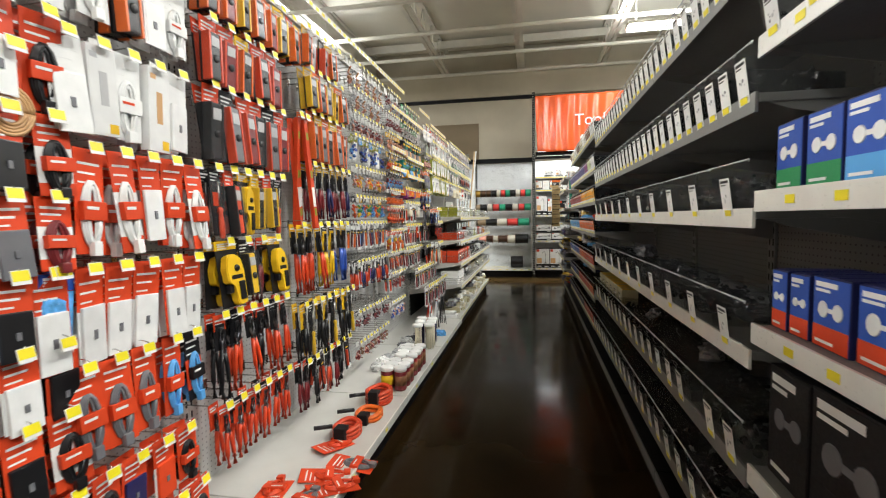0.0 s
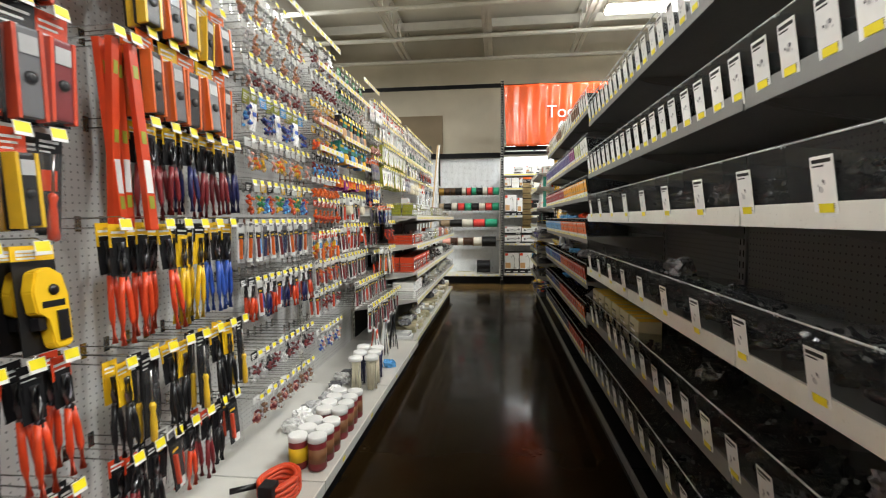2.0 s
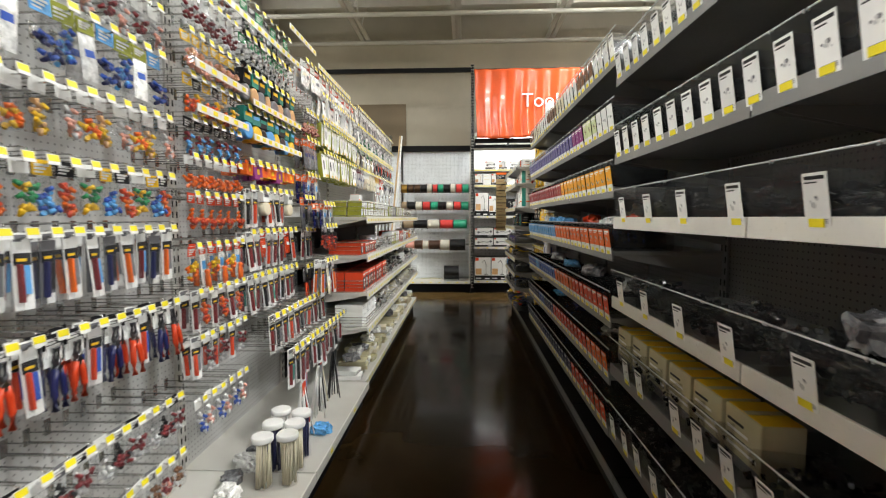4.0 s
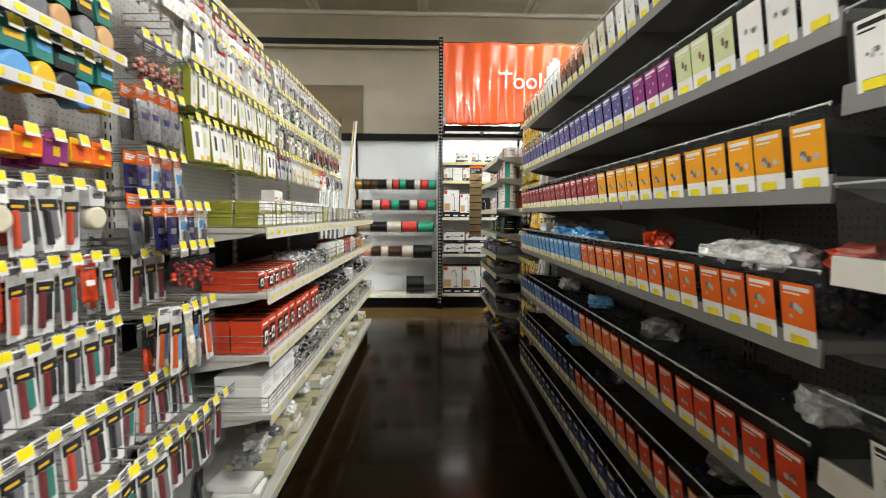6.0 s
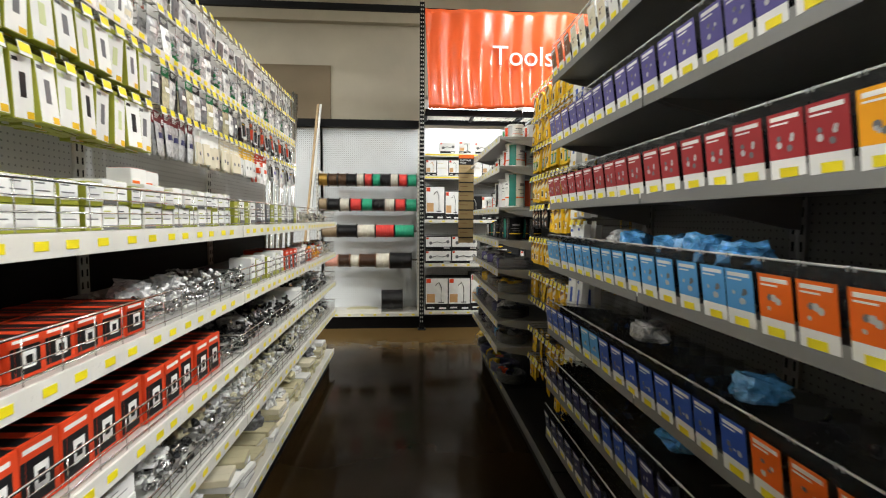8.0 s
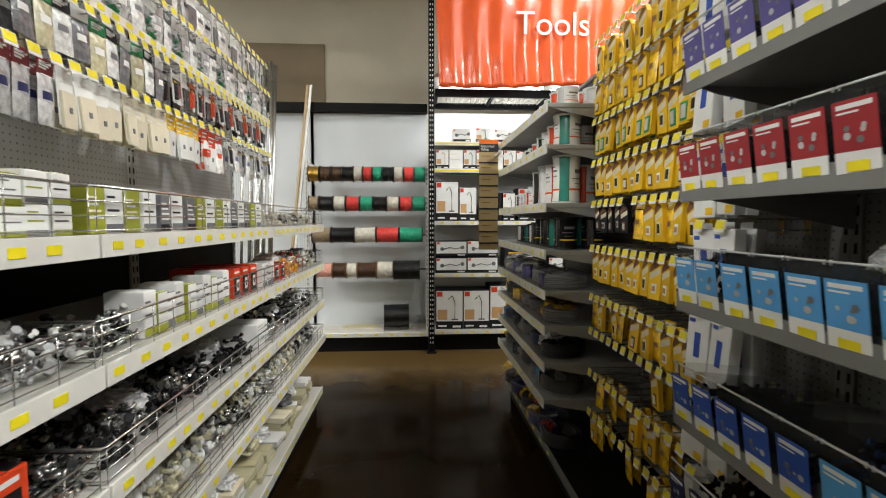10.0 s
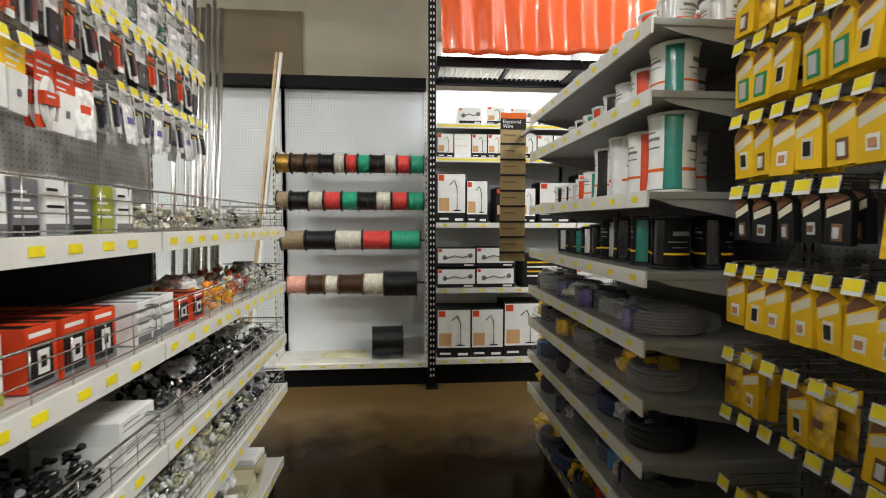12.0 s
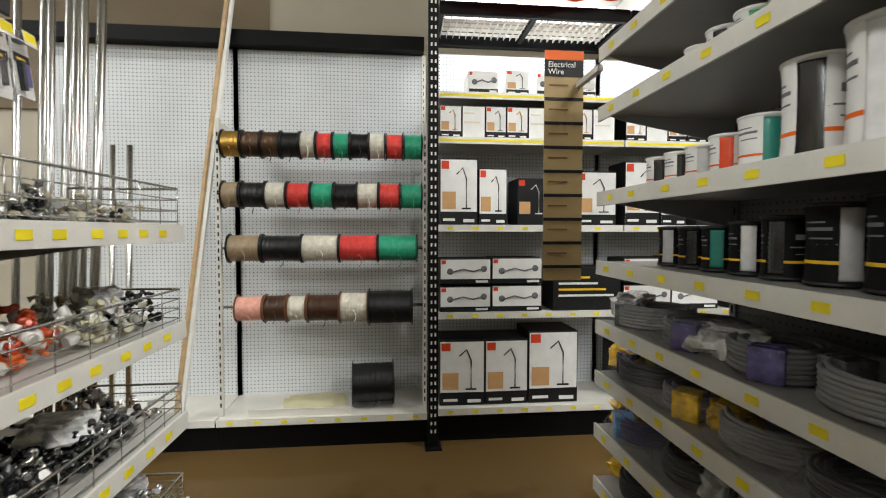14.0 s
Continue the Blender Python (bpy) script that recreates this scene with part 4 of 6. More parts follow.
row(LROOTS, 1, LBX, 6.93, 9.3, 2.41, 0.085, [("pouch", "white", "white", "grey", 0.08, 0.147), ("pouch", "white", "steel", "black", 0.08, 0.147), ("plate", "white", "white", "grey", 0.075, 0.147)], 1, length=0.30)
for zz, sp in ((1.47, ("pouch", "orange", "grey", "navy", 0.075, 0.2)), (1.26, K[1]), (1.02, ("pliers", "black", "grey", "red", 0.06, 0.22)), (0.79, K[2]), (0.56, K[3])):
    row(LROOTS, 1, LBX, 5.36, 5.66, zz, 0.075, [sp, K[3]], 1, length=0.30)


def tag_strip(y0, y1, z, x=-0.875):
    """A long label holder clipped across the hook tips."""
    root = tagged(part("label_strip", boxes((x, x + 0.004, y0, y1, z - 0.016, z + 0.016)), "rail"), "long white label strip with yellow price labels", "label strip", "label strips")
    n = int((y1 - y0) / 0.075)
    for k in range(n):
        y = y0 + (y1 - y0) * (k + 0.5) / n
        part("price_label", LABEL, None, root, at=(x + 0.0042, y, z))


bm = bmesh.new()
box(bm, 0, 0.001, -0.018, 0.018, -0.009, 0.009)
LABEL = mesh("price_label", bm, "tag")
for y0, y1, z in ((2.3, 4.6, 2.5), (4.18, 4.62, 1.78), (4.18, 4.62, 1.95), (4.68, 5.36, 1.92), (4.68, 5.36, 1.75), (5.2, 5.7, 2.49), (5.75, 6.7, 2.43), (4.18, 5.36, 2.3), (5.8, 6.88, 2.09), (6.92, 9.28, 2.07)):
    tag_strip(y0, y1, z)


# ---- cartons and boxes ----
def carton_mesh(w, d, h, side, face, band, pic, lid=None, kind="photo"):
    """A printed carton, front towards +x: sides, front print, band, picture."""
    bm, fr = bmesh.new(), bmesh.new()
    box(bm, -d, 0, -w / 2, w / 2, 0, h, mi=0, bevel=0.002)
    box(bm, -d + 0.004, -0.004, -w / 2 + 0.004, w / 2 - 0.004, h, h + 0.0012, mi=1)
    box(bm, -d + 0.004, -0.004, -0.012, 0.012, h + 0.0012, h + 0.002, mi=0)
    box(fr, 0.0005, 0.0015, -w * 0.485, w * 0.485, h * 0.02, h * 0.98, mi=0)
    box(fr, 0.0015, 0.002, -w * 0.485, w * 0.485, h * 0.02, h * (0.32 if kind == "photo" else 0.2), mi=1)
    if kind == "photo":
        box(fr, 0.0015, 0.0022, -w * 0.42, w * 0.18, h * 0.86, h * 0.93, mi=3)
        box(fr, 0.0015, 0.0022, -w * 0.42, -w * 0.02, h * 0.79, h * 0.83, mi=3)
        for s in (-1, 1):
            lathe(fr, [(w * 0.14, 0.0015), (w * 0.13, 0.003)], 14, "x", mi=2, at=(0, s * w * 0.2, h * 0.55))
        box(fr, 0.0015, 0.0024, -w * 0.2, w * 0.2, h * 0.52, h * 0.58, mi=2)
        box(fr, 0.002, 0.0028, -w * 0.4, w * 0.1, h * 0.08, h * 0.12, mi=3)
    elif kind == "lamp":
        box(fr, 0.002, 0.0028, -w * 0.42, -w * 0.1, h * 0.06, h * 0.1, mi=0)
        box(fr, 0.002, 0.0028, w * 0.12, w * 0.42, h * 0.04, h * 0.09, mi=0)
        box(fr, 0.0015, 0.0026, -w * 0.46, -w * 0.26, h * 0.84, h * 0.96, mi=3)
        path_tube(fr, [(0.002, w * 0.2, h * 0.26), (0.002, w * 0.2, h * 0.7), (0.002, w * 0.1, h * 0.86), (0.002, -w * 0.06, h * 0.76)], max(0.004, w * 0.016), 5, mi=2)
        box(fr, 0.0015, 0.0026, w * 0.08, w * 0.32, h * 0.235, h * 0.26, mi=2)
        box(fr, 0.0015, 0.0022, -w * 0.44, -w * 0.08, h * 0.24, h * 0.5, mi=4)
    elif kind == "wide":
        path_tube(fr, [(0.002, -w * 0.3, h * 0.45), (0.002, -w * 0.05, h * 0.6), (0.002, w * 0.15, h * 0.5), (0.002, w * 0.36, h * 0.62)], 0.005, 5, mi=2)
        lathe(fr, [(h * 0.13, 0.0015), (h * 0.1, 0.004)], 12, "x", mi=2, at=(0, -w * 0.3, h * 0.5))
        lathe(fr, [(h * 0.13, 0.0015), (h * 0.1, 0.004)], 12, "x", mi=2, at=(0, w * 0.36, h * 0.6))
        box(fr, 0.0015, 0.0026, -w * 0.47, -w * 0.38, h * 0.8, h * 0.95, mi=3)
        box(fr, 0.002, 0.0028, w * 0.2, w * 0.44, h * 0.05, h * 0.14, mi=0)
    elif kind == "device":      # dark picture panel with a pale fitting on it
        box(fr, 0.0015, 0.0022, -w * 0.34, w * 0.34, h * 0.10, h * 0.74, mi=2)
        box(fr, 0.0022, 0.0030, -w * 0.16, w * 0.20, h * 0.24, h * 0.62, mi=3)
        box(fr, 0.0030, 0.0036, -w * 0.08, w * 0.10, h * 0.34, h * 0.52, mi=2)
        box(fr, 0.0015, 0.0022, -w * 0.40, w * 0.30, h * 0.84, h * 0.91, mi=3)
        box(fr, 0.0015, 0.0022, -w * 0.47, -w * 0.36, h * 0.10, h * 0.74, mi=2)
    elif kind == "stripe":
        for k in range(4):
            box(fr, 0.0015, 0.0022, -w * 0.42, w * (0.4 - 0.12 * k), h * (0.32 + 0.14 * k), h * (0.37 + 0.14 * k), mi=2 if k % 2 else 3)
    return mesh("carton", bm, col(side), col(lid or side)), mesh("front_print", fr, col(face), col(band), col(pic), col("red" if kind in ("lamp", "wide") else "white"), col("tan"))


cartons_made = {}


def carton(name, label, x, y, z, turn, spec, group="", jitter=2.0):
    """A carton standing on a shelf; turn 0 faces +x, 180 faces -x, -90 faces -y."""
    if spec not in cartons_made:
        cartons_made[spec] = carton_mesh(*spec)
    m1, m2 = cartons_made[spec]
    ob = tagged(new(name, m1), label, "box", group)
    ob.matrix_basis = pose(x, y, z + 0.001, 0, 0, turn + rng.uniform(-jitter, jitter))
    part("front_print", m2, None, ob)
    return ob


def blob_mesh(name, w, d, h, material, seed, lumps=0.35, n=10):
    """A slumped, creased plastic bag."""
    bm = bmesh.new()
    bmesh.ops.create_icosphere(bm, subdivisions=3, radius=1.0)
    for v in bm.verts:
        p = v.co.copy()
        k = 1 + lumps * noise.noise(p * 1.6 + Vector((seed, 0, 0))) + lumps * 0.9 * noise.noise(p * 4.3 + Vector((0, seed, 0)))
        sq = Vector([math.copysign(abs(c) ** 0.7, c) for c in p])
        k += 0.34 * (abs(noise.noise(p * 3.1 + Vector((seed, seed, 0)))) - 0.2) + 0.16 * (abs(noise.noise(p * 7.5 + Vector((0, 0, seed)))) - 0.2)
        v.co = Vector((sq.x * d / 2 * k, sq.y * w / 2 * k, max(0.0, (sq.z * k + 0.82) * h / 1.9)))
    return mesh(name, bm, material)


BAGS = {c: [blob_mesh("bag", 0.13, 0.16, 0.085, col(c, "bag"), 3.1 * k + len(c)) for k in range(3)] for c in ("white", "khaki", "grey", "steel", "black", "navy", "yellow", "sky", "purple", "cream", "red")}


def bag(c, x, y, z, s=1.0, label="", name="bagged_part", cat="bag"):
    ob = tagged(new(name, rng.choice(BAGS[c])), label or f"crumpled {c} plastic bag of fittings on the shelf", cat, "bags on the shelves")
    ob.matrix_basis = pose(x, y, z, 0, 0, rng.uniform(0, 360)) @ Matrix.Diagonal((s * rng.uniform(0.85, 1.15), s * rng.uniform(0.85, 1.15), s * rng.uniform(0.8, 1.2), 1))
    return ob


def heap_mesh(name, w, d, h, seed, mats, n=20):
    """Small elbows, collars and caps heaped in a bin or on a shelf."""
    bm = bmesh.new()
    r2 = random.Random(seed)
    for k in range(n):
        t = r2.random()
        p = Vector((r2.uniform(-d / 2, d / 2), r2.uniform(-w / 2, w / 2), 0.012 + (h - 0.012) * t * t))
        a = Vector((r2.uniform(-1, 1), r2.uniform(-1, 1), r2.uniform(-0.5, 0.5))).normalized()
        b = Vector((r2.uniform(-1, 1), r2.uniform(-1, 1), r2.uniform(-0.3, 0.8))).normalized()
        g = r2.uniform(0.4, 0.8)
        mi = k % len(mats)
        if k % 3 < 2:
            path_tube(bm, [p - a * 0.022 * g, p, p + b * 0.024 * g], 0.009 * g, 7, mi=mi)
            tube(bm, p + b * 0.018 * g, p + b * 0.027 * g, 0.0125 * g, 8, mi=mi)
        else:
            tube(bm, p - a * 0.012 * g, p + a * 0.012 * g, 0.017 * g, 9, mi=mi)
            tube(bm, p + a * 0.012 * g, p + a * 0.022 * g, 0.011 * g, 8, mi=mi)
    low = min(v.co.z for v in bm.verts)
    for v in bm.verts:
        v.co.z -= low
    return mesh(name, bm, *mats)


def shiny(name, base, rough, metal=0.0):
    return mat(name, base, rough, metal=metal, var=0.1, scale=30, bump=0.05, rand=0.2, spec=0.8)


HEAP_MATS = {"black": [shiny("black_fitting", (0.006, 0.006, 0.0065), 0.18), shiny("dark_fitting", (0.012, 0.012, 0.013), 0.25)], "navy": [shiny("blue_fitting", (0.02, 0.05, 0.16), 0.25), shiny("black_cap", (0.012, 0.012, 0.014), 0.25)],
             "steel": [shiny("bright_fitting", (0.72, 0.72, 0.70), 0.2, 1.0), shiny("dull_fitting", (0.42, 0.42, 0.41), 0.32, 1.0), shiny("black_fitting_mix", (0.012, 0.012, 0.013), 0.25)],
             "yellow": [shiny("yellow_cap", (0.80, 0.42, 0.01), 0.28), shiny("amber_cap", (0.75, 0.25, 0.01), 0.28)], "red": [shiny("red_cap", (0.62, 0.07, 0.015), 0.28), shiny("orange_cap", (0.70, 0.14, 0.02), 0.3), shiny("white_cap", (0.7, 0.69, 0.66), 0.3)],
             "white": [shiny("white_fitting", (0.74, 0.74, 0.72), 0.3), shiny("grey_fitting", (0.45, 0.45, 0.45), 0.3), shiny("steel_fitting", (0.6, 0.6, 0.6), 0.25, 1.0)], "khaki": [shiny("khaki_fitting", (0.45, 0.42, 0.28), 0.3), shiny("clear_grey_fitting", (0.5, 0.5, 0.47), 0.25)]}
HEAPS = {c: [heap_mesh("heap", 0.12, 0.22, 0.075, 31 * k + len(c), m, 64) for k in range(4)] for c, m in HEAP_MATS.items()}
HEAP_WORDS = {"black": "small black plastic", "navy": "small dark blue plastic", "steel": "shiny metal", "yellow": "bright yellow plastic", "red": "red and orange plastic", "white": "white and grey", "khaki": "dull khaki"}


def heap(c, x, y, z, s=1.0, wide=1.0, where="on the shelf"):
    ob = tagged(new("fittings_heap", rng.choice(HEAPS[c])), f"loose heap of {HEAP_WORDS[c]} fittings {where}", "fittings", "heaps of fittings", "stuff")
    ob.matrix_basis = pose(x, y, z, 0, 0, rng.choice((0, 180)) + rng.uniform(-8, 8)) @ Matrix.Diagonal((s, s * wide, s * rng.uniform(0.85, 1.2), 1))
    return ob


# ---- goods on the left shelves ----
def wire_fence(root_label, x, y0, y1, z, h, back):
    """A low wire fence that keeps loose goods on a shelf."""
    root = tagged(new("shelf_fence"), root_label, "wire fence", "shelf fences")
    for k in range(4):
        zz = z + 0.012 + (h - 0.012) * k / 3
        bm = bmesh.new()
        path_tube(bm, [(back, y0 + 0.006, zz), (x - 0.012, y0 + 0.006, zz), (x - 0.006, y0 + 0.012, zz), (x - 0.006, y1 - 0.012, zz), (x - 0.012, y1 - 0.006, zz), (back, y1 - 0.006, zz)], 0.0034 if k == 3 else 0.0017, 5)
        part("rail", bm, "chrome", root)
    bm = bmesh.new()
    tube(bm, (0, 0, 0), (0, 0, h), 0.0014, 5)
    picket = mesh("picket", bm, "chrome")
    n = int((y1 - y0) / 0.1)
    for k in range(n + 1):
        part("picket", picket, None, root, at=(x - 0.006, y0 + 0.012 + (y1 - y0 - 0.024) * k / n, z))
    return root


for k in range(3):
    ya, yb = 5.67 + 1.22 * k, 5.67 + 1.22 * (k + 1)
    for z, h in ((1.355, 0.105), (1.08, 0.095), (0.815, 0.085), (0.56, 0.075)):
        wire_fence("low chrome wire fence along a shelf front", LX, ya, yb, z, h, LX - 0.3)


def shelf_labels(root, x, y0, y1, z, pitch, side=1):
    n = int((y1 - y0) / pitch)
    for k in range(n):
        y = y0 + pitch * (k + 0.5) + rng.uniform(-0.012, 0.012)
        part("price_label", LABEL, None, root, at=pose(x, y, z, 0, 0, 0 if side > 0 else 180))


def label_shelves(bays, side, pitch, skip=()):
    for r in bays:
        for sh in [c for c in r.children if c.name.startswith("shelf")]:
            rail = next((c for c in sh.children if c.name.startswith("price_rail")), None)
            if rail is None:
                continue
            cs = [Vector(b) for b in rail.bound_box]
            xs, ys, zs = [c.x for c in cs], [c.y for c in cs], [c.z for c in cs]
            shelf_labels(sh, (max(xs) + 0.0004) if side > 0 else (min(xs) - 0.0004), min(ys), max(ys), (min(zs) + max(zs)) / 2, pitch, side)


label_shelves(LB, 1, 0.095)
label_shelves(LA[2:], 1, 0.5)
label_shelves(R0[2:], -1, 0.16)
label_shelves(R4, -1, 0.16)

FX = LX - 0.03


def run_cartons(y0, y1, z, specs, name, label, rows=1, high=1, gap=0.004, order="cycle"):
    y, i = y0, 0
    while True:
        spec = specs[i % len(specs)]
        w, d, h = spec[:3]
        if y + w > y1:
            break
        for r in range(rows):
            for k in range(high):
                carton(name, label, FX - 0.004 - r * (d + 0.006) - rng.uniform(0, 0.012), y + w / 2, z + k * (h + 0.002), 0, spec, "cartons on the shelves", 1.5)
        y += w + gap
        i += 1


lime_box = (0.055, 0.10, 0.055, "lime", "white", "lime", "grey", "lime", "stripe")
white_box = (0.055, 0.10, 0.06, "white", "white", "grey", "lime", "white", "stripe")
lime_tall = (0.06, 0.10, 0.105, "lime", "lime", "lime", "cream", "lime", "stripe")
white_tall = (0.062, 0.10, 0.11, "white", "white", "grey", "black", "grey", "stripe")
grey_tall = (0.058, 0.10, 0.10, "grey", "grey", "black", "white", "lime", "stripe")
run_cartons(5.70, 6.0, 1.357, [lime_box], "cover_carton", "small lime green carton of covers stacked on the shelf", 2, 2)
run_cartons(6.02, 6.9, 1.357, [lime_box, white_box, (0.05, 0.10, 0.06, "white", "white", "lime", "black", "lime", "stripe")], "cover_carton", "small white and lime carton of covers on the shelf", 1, 2)
run_cartons(6.92, 8.1, 1.357, [lime_tall, white_tall, lime_tall, white_tall, grey_tall, white_tall, grey_tall], "cover_carton", "upright white and lime carton of covers on the shelf", 1, 1, 0.012)
carton("valve_carton", "white and orange upright carton on the shelf", -0.78, 6.62, 1.357, 0, (0.09, 0.08, 0.2, "white", "white", "orange", "orange", "red", "stripe"))
carton("valve_carton", "white and orange upright carton on the shelf", -0.8, 6.74, 1.357, 0, (0.09, 0.08, 0.2, "white", "white", "orange", "orange", "red", "stripe"))
red_box = (0.085, 0.12, 0.085, "red", "red", "red", "black", "black", "device")
red_tall = (0.10, 0.13, 0.14, "red", "red", "red", "black", "black", "device")
run_cartons(5.70, 6.25, 1.082, [red_box], "fitting_carton", "red carton with a black lid behind the wire fence", 2, 1)
run_cartons(5.70, 6.75, 0.817, [red_tall], "fitting_carton", "tall red carton with a black lid behind the wire fence", 2, 1)
run_cartons(8.28, 8.46, 1.082, [red_box], "fitting_carton", "red carton with a black lid behind the wire fence", 1, 1)
run_cartons(7.12, 7.72, 1.082, [(0.055, 0.10, 0.12, "white", "white", "lime", "grey", "white", "stripe"), (0.05, 0.10, 0.11, "lime", "white", "lime", "lime", "white", "stripe"), (0.055, 0.1, 0.1, "grey", "white", "grey", "grey", "white", "stripe")], "cover_carton", "upright white and lime carton behind the wire fence", 1, 1)
run_cartons(7.74, 8.06, 1.082, [(0.075, 0.12, 0.115, "red", "red", "grey", "black", "black", "device")], "fitting_carton", "red carton with a black lid behind the wire fence", 2, 1, 0.008)
run_cartons(8.07, 8.26, 1.082, [(0.06, 0.1, 0.105, "white", "white", "grey", "grey", "grey", "stripe")], "white_carton", "upright white carton behind the wire fence", 1, 1)
run_cartons(5.70, 6.3, 0.562, [(0.15, 0.2, 0.05, "white", "white", "white", "grey", "white", "stripe")], "white_carton", "flat plain white carton stacked on a low shelf", 1, 3)
run_cartons(8.0, 8.3, 0.817, [(0.15, 0.2, 0.05, "white", "white", "white", "grey", "white", "stripe")], "white_carton", "flat plain white carton stacked on a shelf", 1, 2)
for y0, y1, z, cs in ((6.28, 7.1, 1.082, ("white", "steel", "white")), (8.42, 8.72, 1.082, ("yellow",)), (8.74, 9.0, 1.082, ("red",)), (9.0, 9.3, 1.082, ("black", "khaki")), (6.78, 7.98, 0.817, ("steel", "black", "black", "steel")), (8.32, 9.3, 0.817, ("steel", "black", "black", "steel")), (6.32, 9.3, 0.562, ("khaki", "steel", "khaki", "white")), (8.12, 9.28, 1.357, ("khaki", "steel"))):
    y = y0 + 0.05
    while y < y1:
        heap(rng.choice(cs), FX - 0.13, y + rng.uniform(-0.01, 0.01), z, 0.85 if z > 1.3 else 1.1, 1.0)
        if z < 1.3 and rng.random() < (0.5 if z < 0.6 else 0.22):
            bag(rng.choice(("white", "khaki", "steel") if z < 0.6 else ("white", "steel")), FX - 0.12, y + 0.04, z + 0.05, 0.75)
        y += 0.105
FLAT = [(0.13, 0.2, 0.028, c, c, b, "grey", c, "stripe") for c, b in (("khaki", "lime"), ("white", "grey"), ("cream", "khaki"), ("khaki", "khaki"))]
y = 5.76
while y < 9.24:
    for k in range(rng.choice((2, 3, 4))):
        carton("flat_pack", "flat khaki and white plastic pack stacked on the low deck", LX - 0.05 - rng.uniform(0, 0.04), y, 0.171 + 0.031 * k, 0, rng.choice(FLAT), "flat packs on the deck", 9)
    if rng.random() < 0.4:
        bag(rng.choice(("white", "khaki", "grey")), LX - 0.14, y, 0.171 + 0.125, 0.75)
    y += 0.146


# ---- goods on the near deck ----
DZ = 0.172


def hose_coil(x, y, c, r, turns, label):
    """A cord coil lying on the deck with a dark handle."""
    root = tagged(new("cord_coil"), label, "cord coil", "coils on the deck")
    root.location = (x, y, DZ)
    bm = bmesh.new()
    for k in range(turns):
        for j in range(2):
            rad = r - 0.014 * j
            path_tube(bm, [(rad * math.cos(t) * 0.9, rad * math.sin(t) * 1.15, 0.012 + 0.02 * k + 0.004 * math.sin(3 * t + k)) for t in [2 * math.pi * i / 24 for i in range(25)]], 0.0105, 7)
    part("coil", bm, col(c, "plastic"), root)
    bm = bmesh.new()
    box(bm, -0.03, 0.03, -r * 1.15 - 0.03, -r * 1.15 + 0.035, 0.0, 0.02 * turns + 0.02, bevel=0.006)
    part("sleeve", bm, col("black"), root, "dark printed card sleeve")
    bm = bmesh.new()
    tube(bm, (-r * 0.9, -r * 0.6, 0.06), (-r * 0.9 - 0.08, -r * 1.3, 0.065), 0.012, 8)
    part("handle", bm, col("black", "plastic"), root)


hose_coil(-0.68, 3.12, "red", 0.085, 4, "thick red cord coil lying on the deck")
hose_coil(-0.66, 2.87, "orange", 0.08, 2, "bright orange cord coil lying on the deck")
hose_coil(-0.70, 2.64, "red", 0.075, 3, "red cord coil lying on the deck")
for k, (x, y, c) in enumerate(((-0.66, 2.36, "grey"), (-0.74, 2.2, "red"), (-0.64, 2.08, "red"), (-0.76, 2.42, "red"), (-0.66, 1.9, "grey"), (-0.78, 1.95, "red"))):
    ob = tagged(new("carded_pack", pack("cord", "red", "red", c, 0.12, 0.22)[0]), "red carded cord pack lying flat on the deck", "hardware pack", "packs on the deck")
    ob.matrix_basis = pose(x, y, DZ + 0.004 + 0.004 * k, 0, -84, 20 * k)
    part("item", pack("cord", "red", "red", c, 0.12, 0.22)[1], None, ob)


def jar_mesh():
    b, l, lab = bmesh.new(), bmesh.new(), bmesh.new()
    lathe(b, [(0.034, 0), (0.038, 0.006), (0.038, 0.10), (0.03, 0.112)], 20)
    lathe(l, [(0.036, 0.108), (0.04, 0.110), (0.04, 0.128), (0.037, 0.131)], 20)
    lathe(lab, [(0.0386, 0.03), (0.0386, 0.085)], 20)
    return mesh("jar_body", b, col("maroon", "plastic")), mesh("jar_lid", l, col("white", "plastic")), mesh("jar_label", lab, col("brown"))


JAR = jar_mesh()
TALLJAR = mesh("jar_label_yellow", (lambda bm: (lathe(bm, [(0.0386, 0.03), (0.0386, 0.085)], 20), bm)[1])(bmesh.new()), col("yellow"))
for k in range(14):
    i, j = k // 2, k % 2
    x, y = -0.60 - 0.088 * j + rng.uniform(-0.006, 0.006), 3.34 + 0.088 * i + (0.05 if i > 2 else 0)
    ob = tagged(new("compound_jar", JAR[0]), "dark red plastic jar with a white lid", "jar", "jars on the deck")
    ob.matrix_basis = pose(x, y, DZ, 0, 0, rng.uniform(0, 90)) @ Matrix.Diagonal((1.12, 1.12, 1.2, 1))
    part("lid", JAR[1], None, ob)
    part("label", TALLJAR if k % 4 == 1 else JAR[2], None, ob)


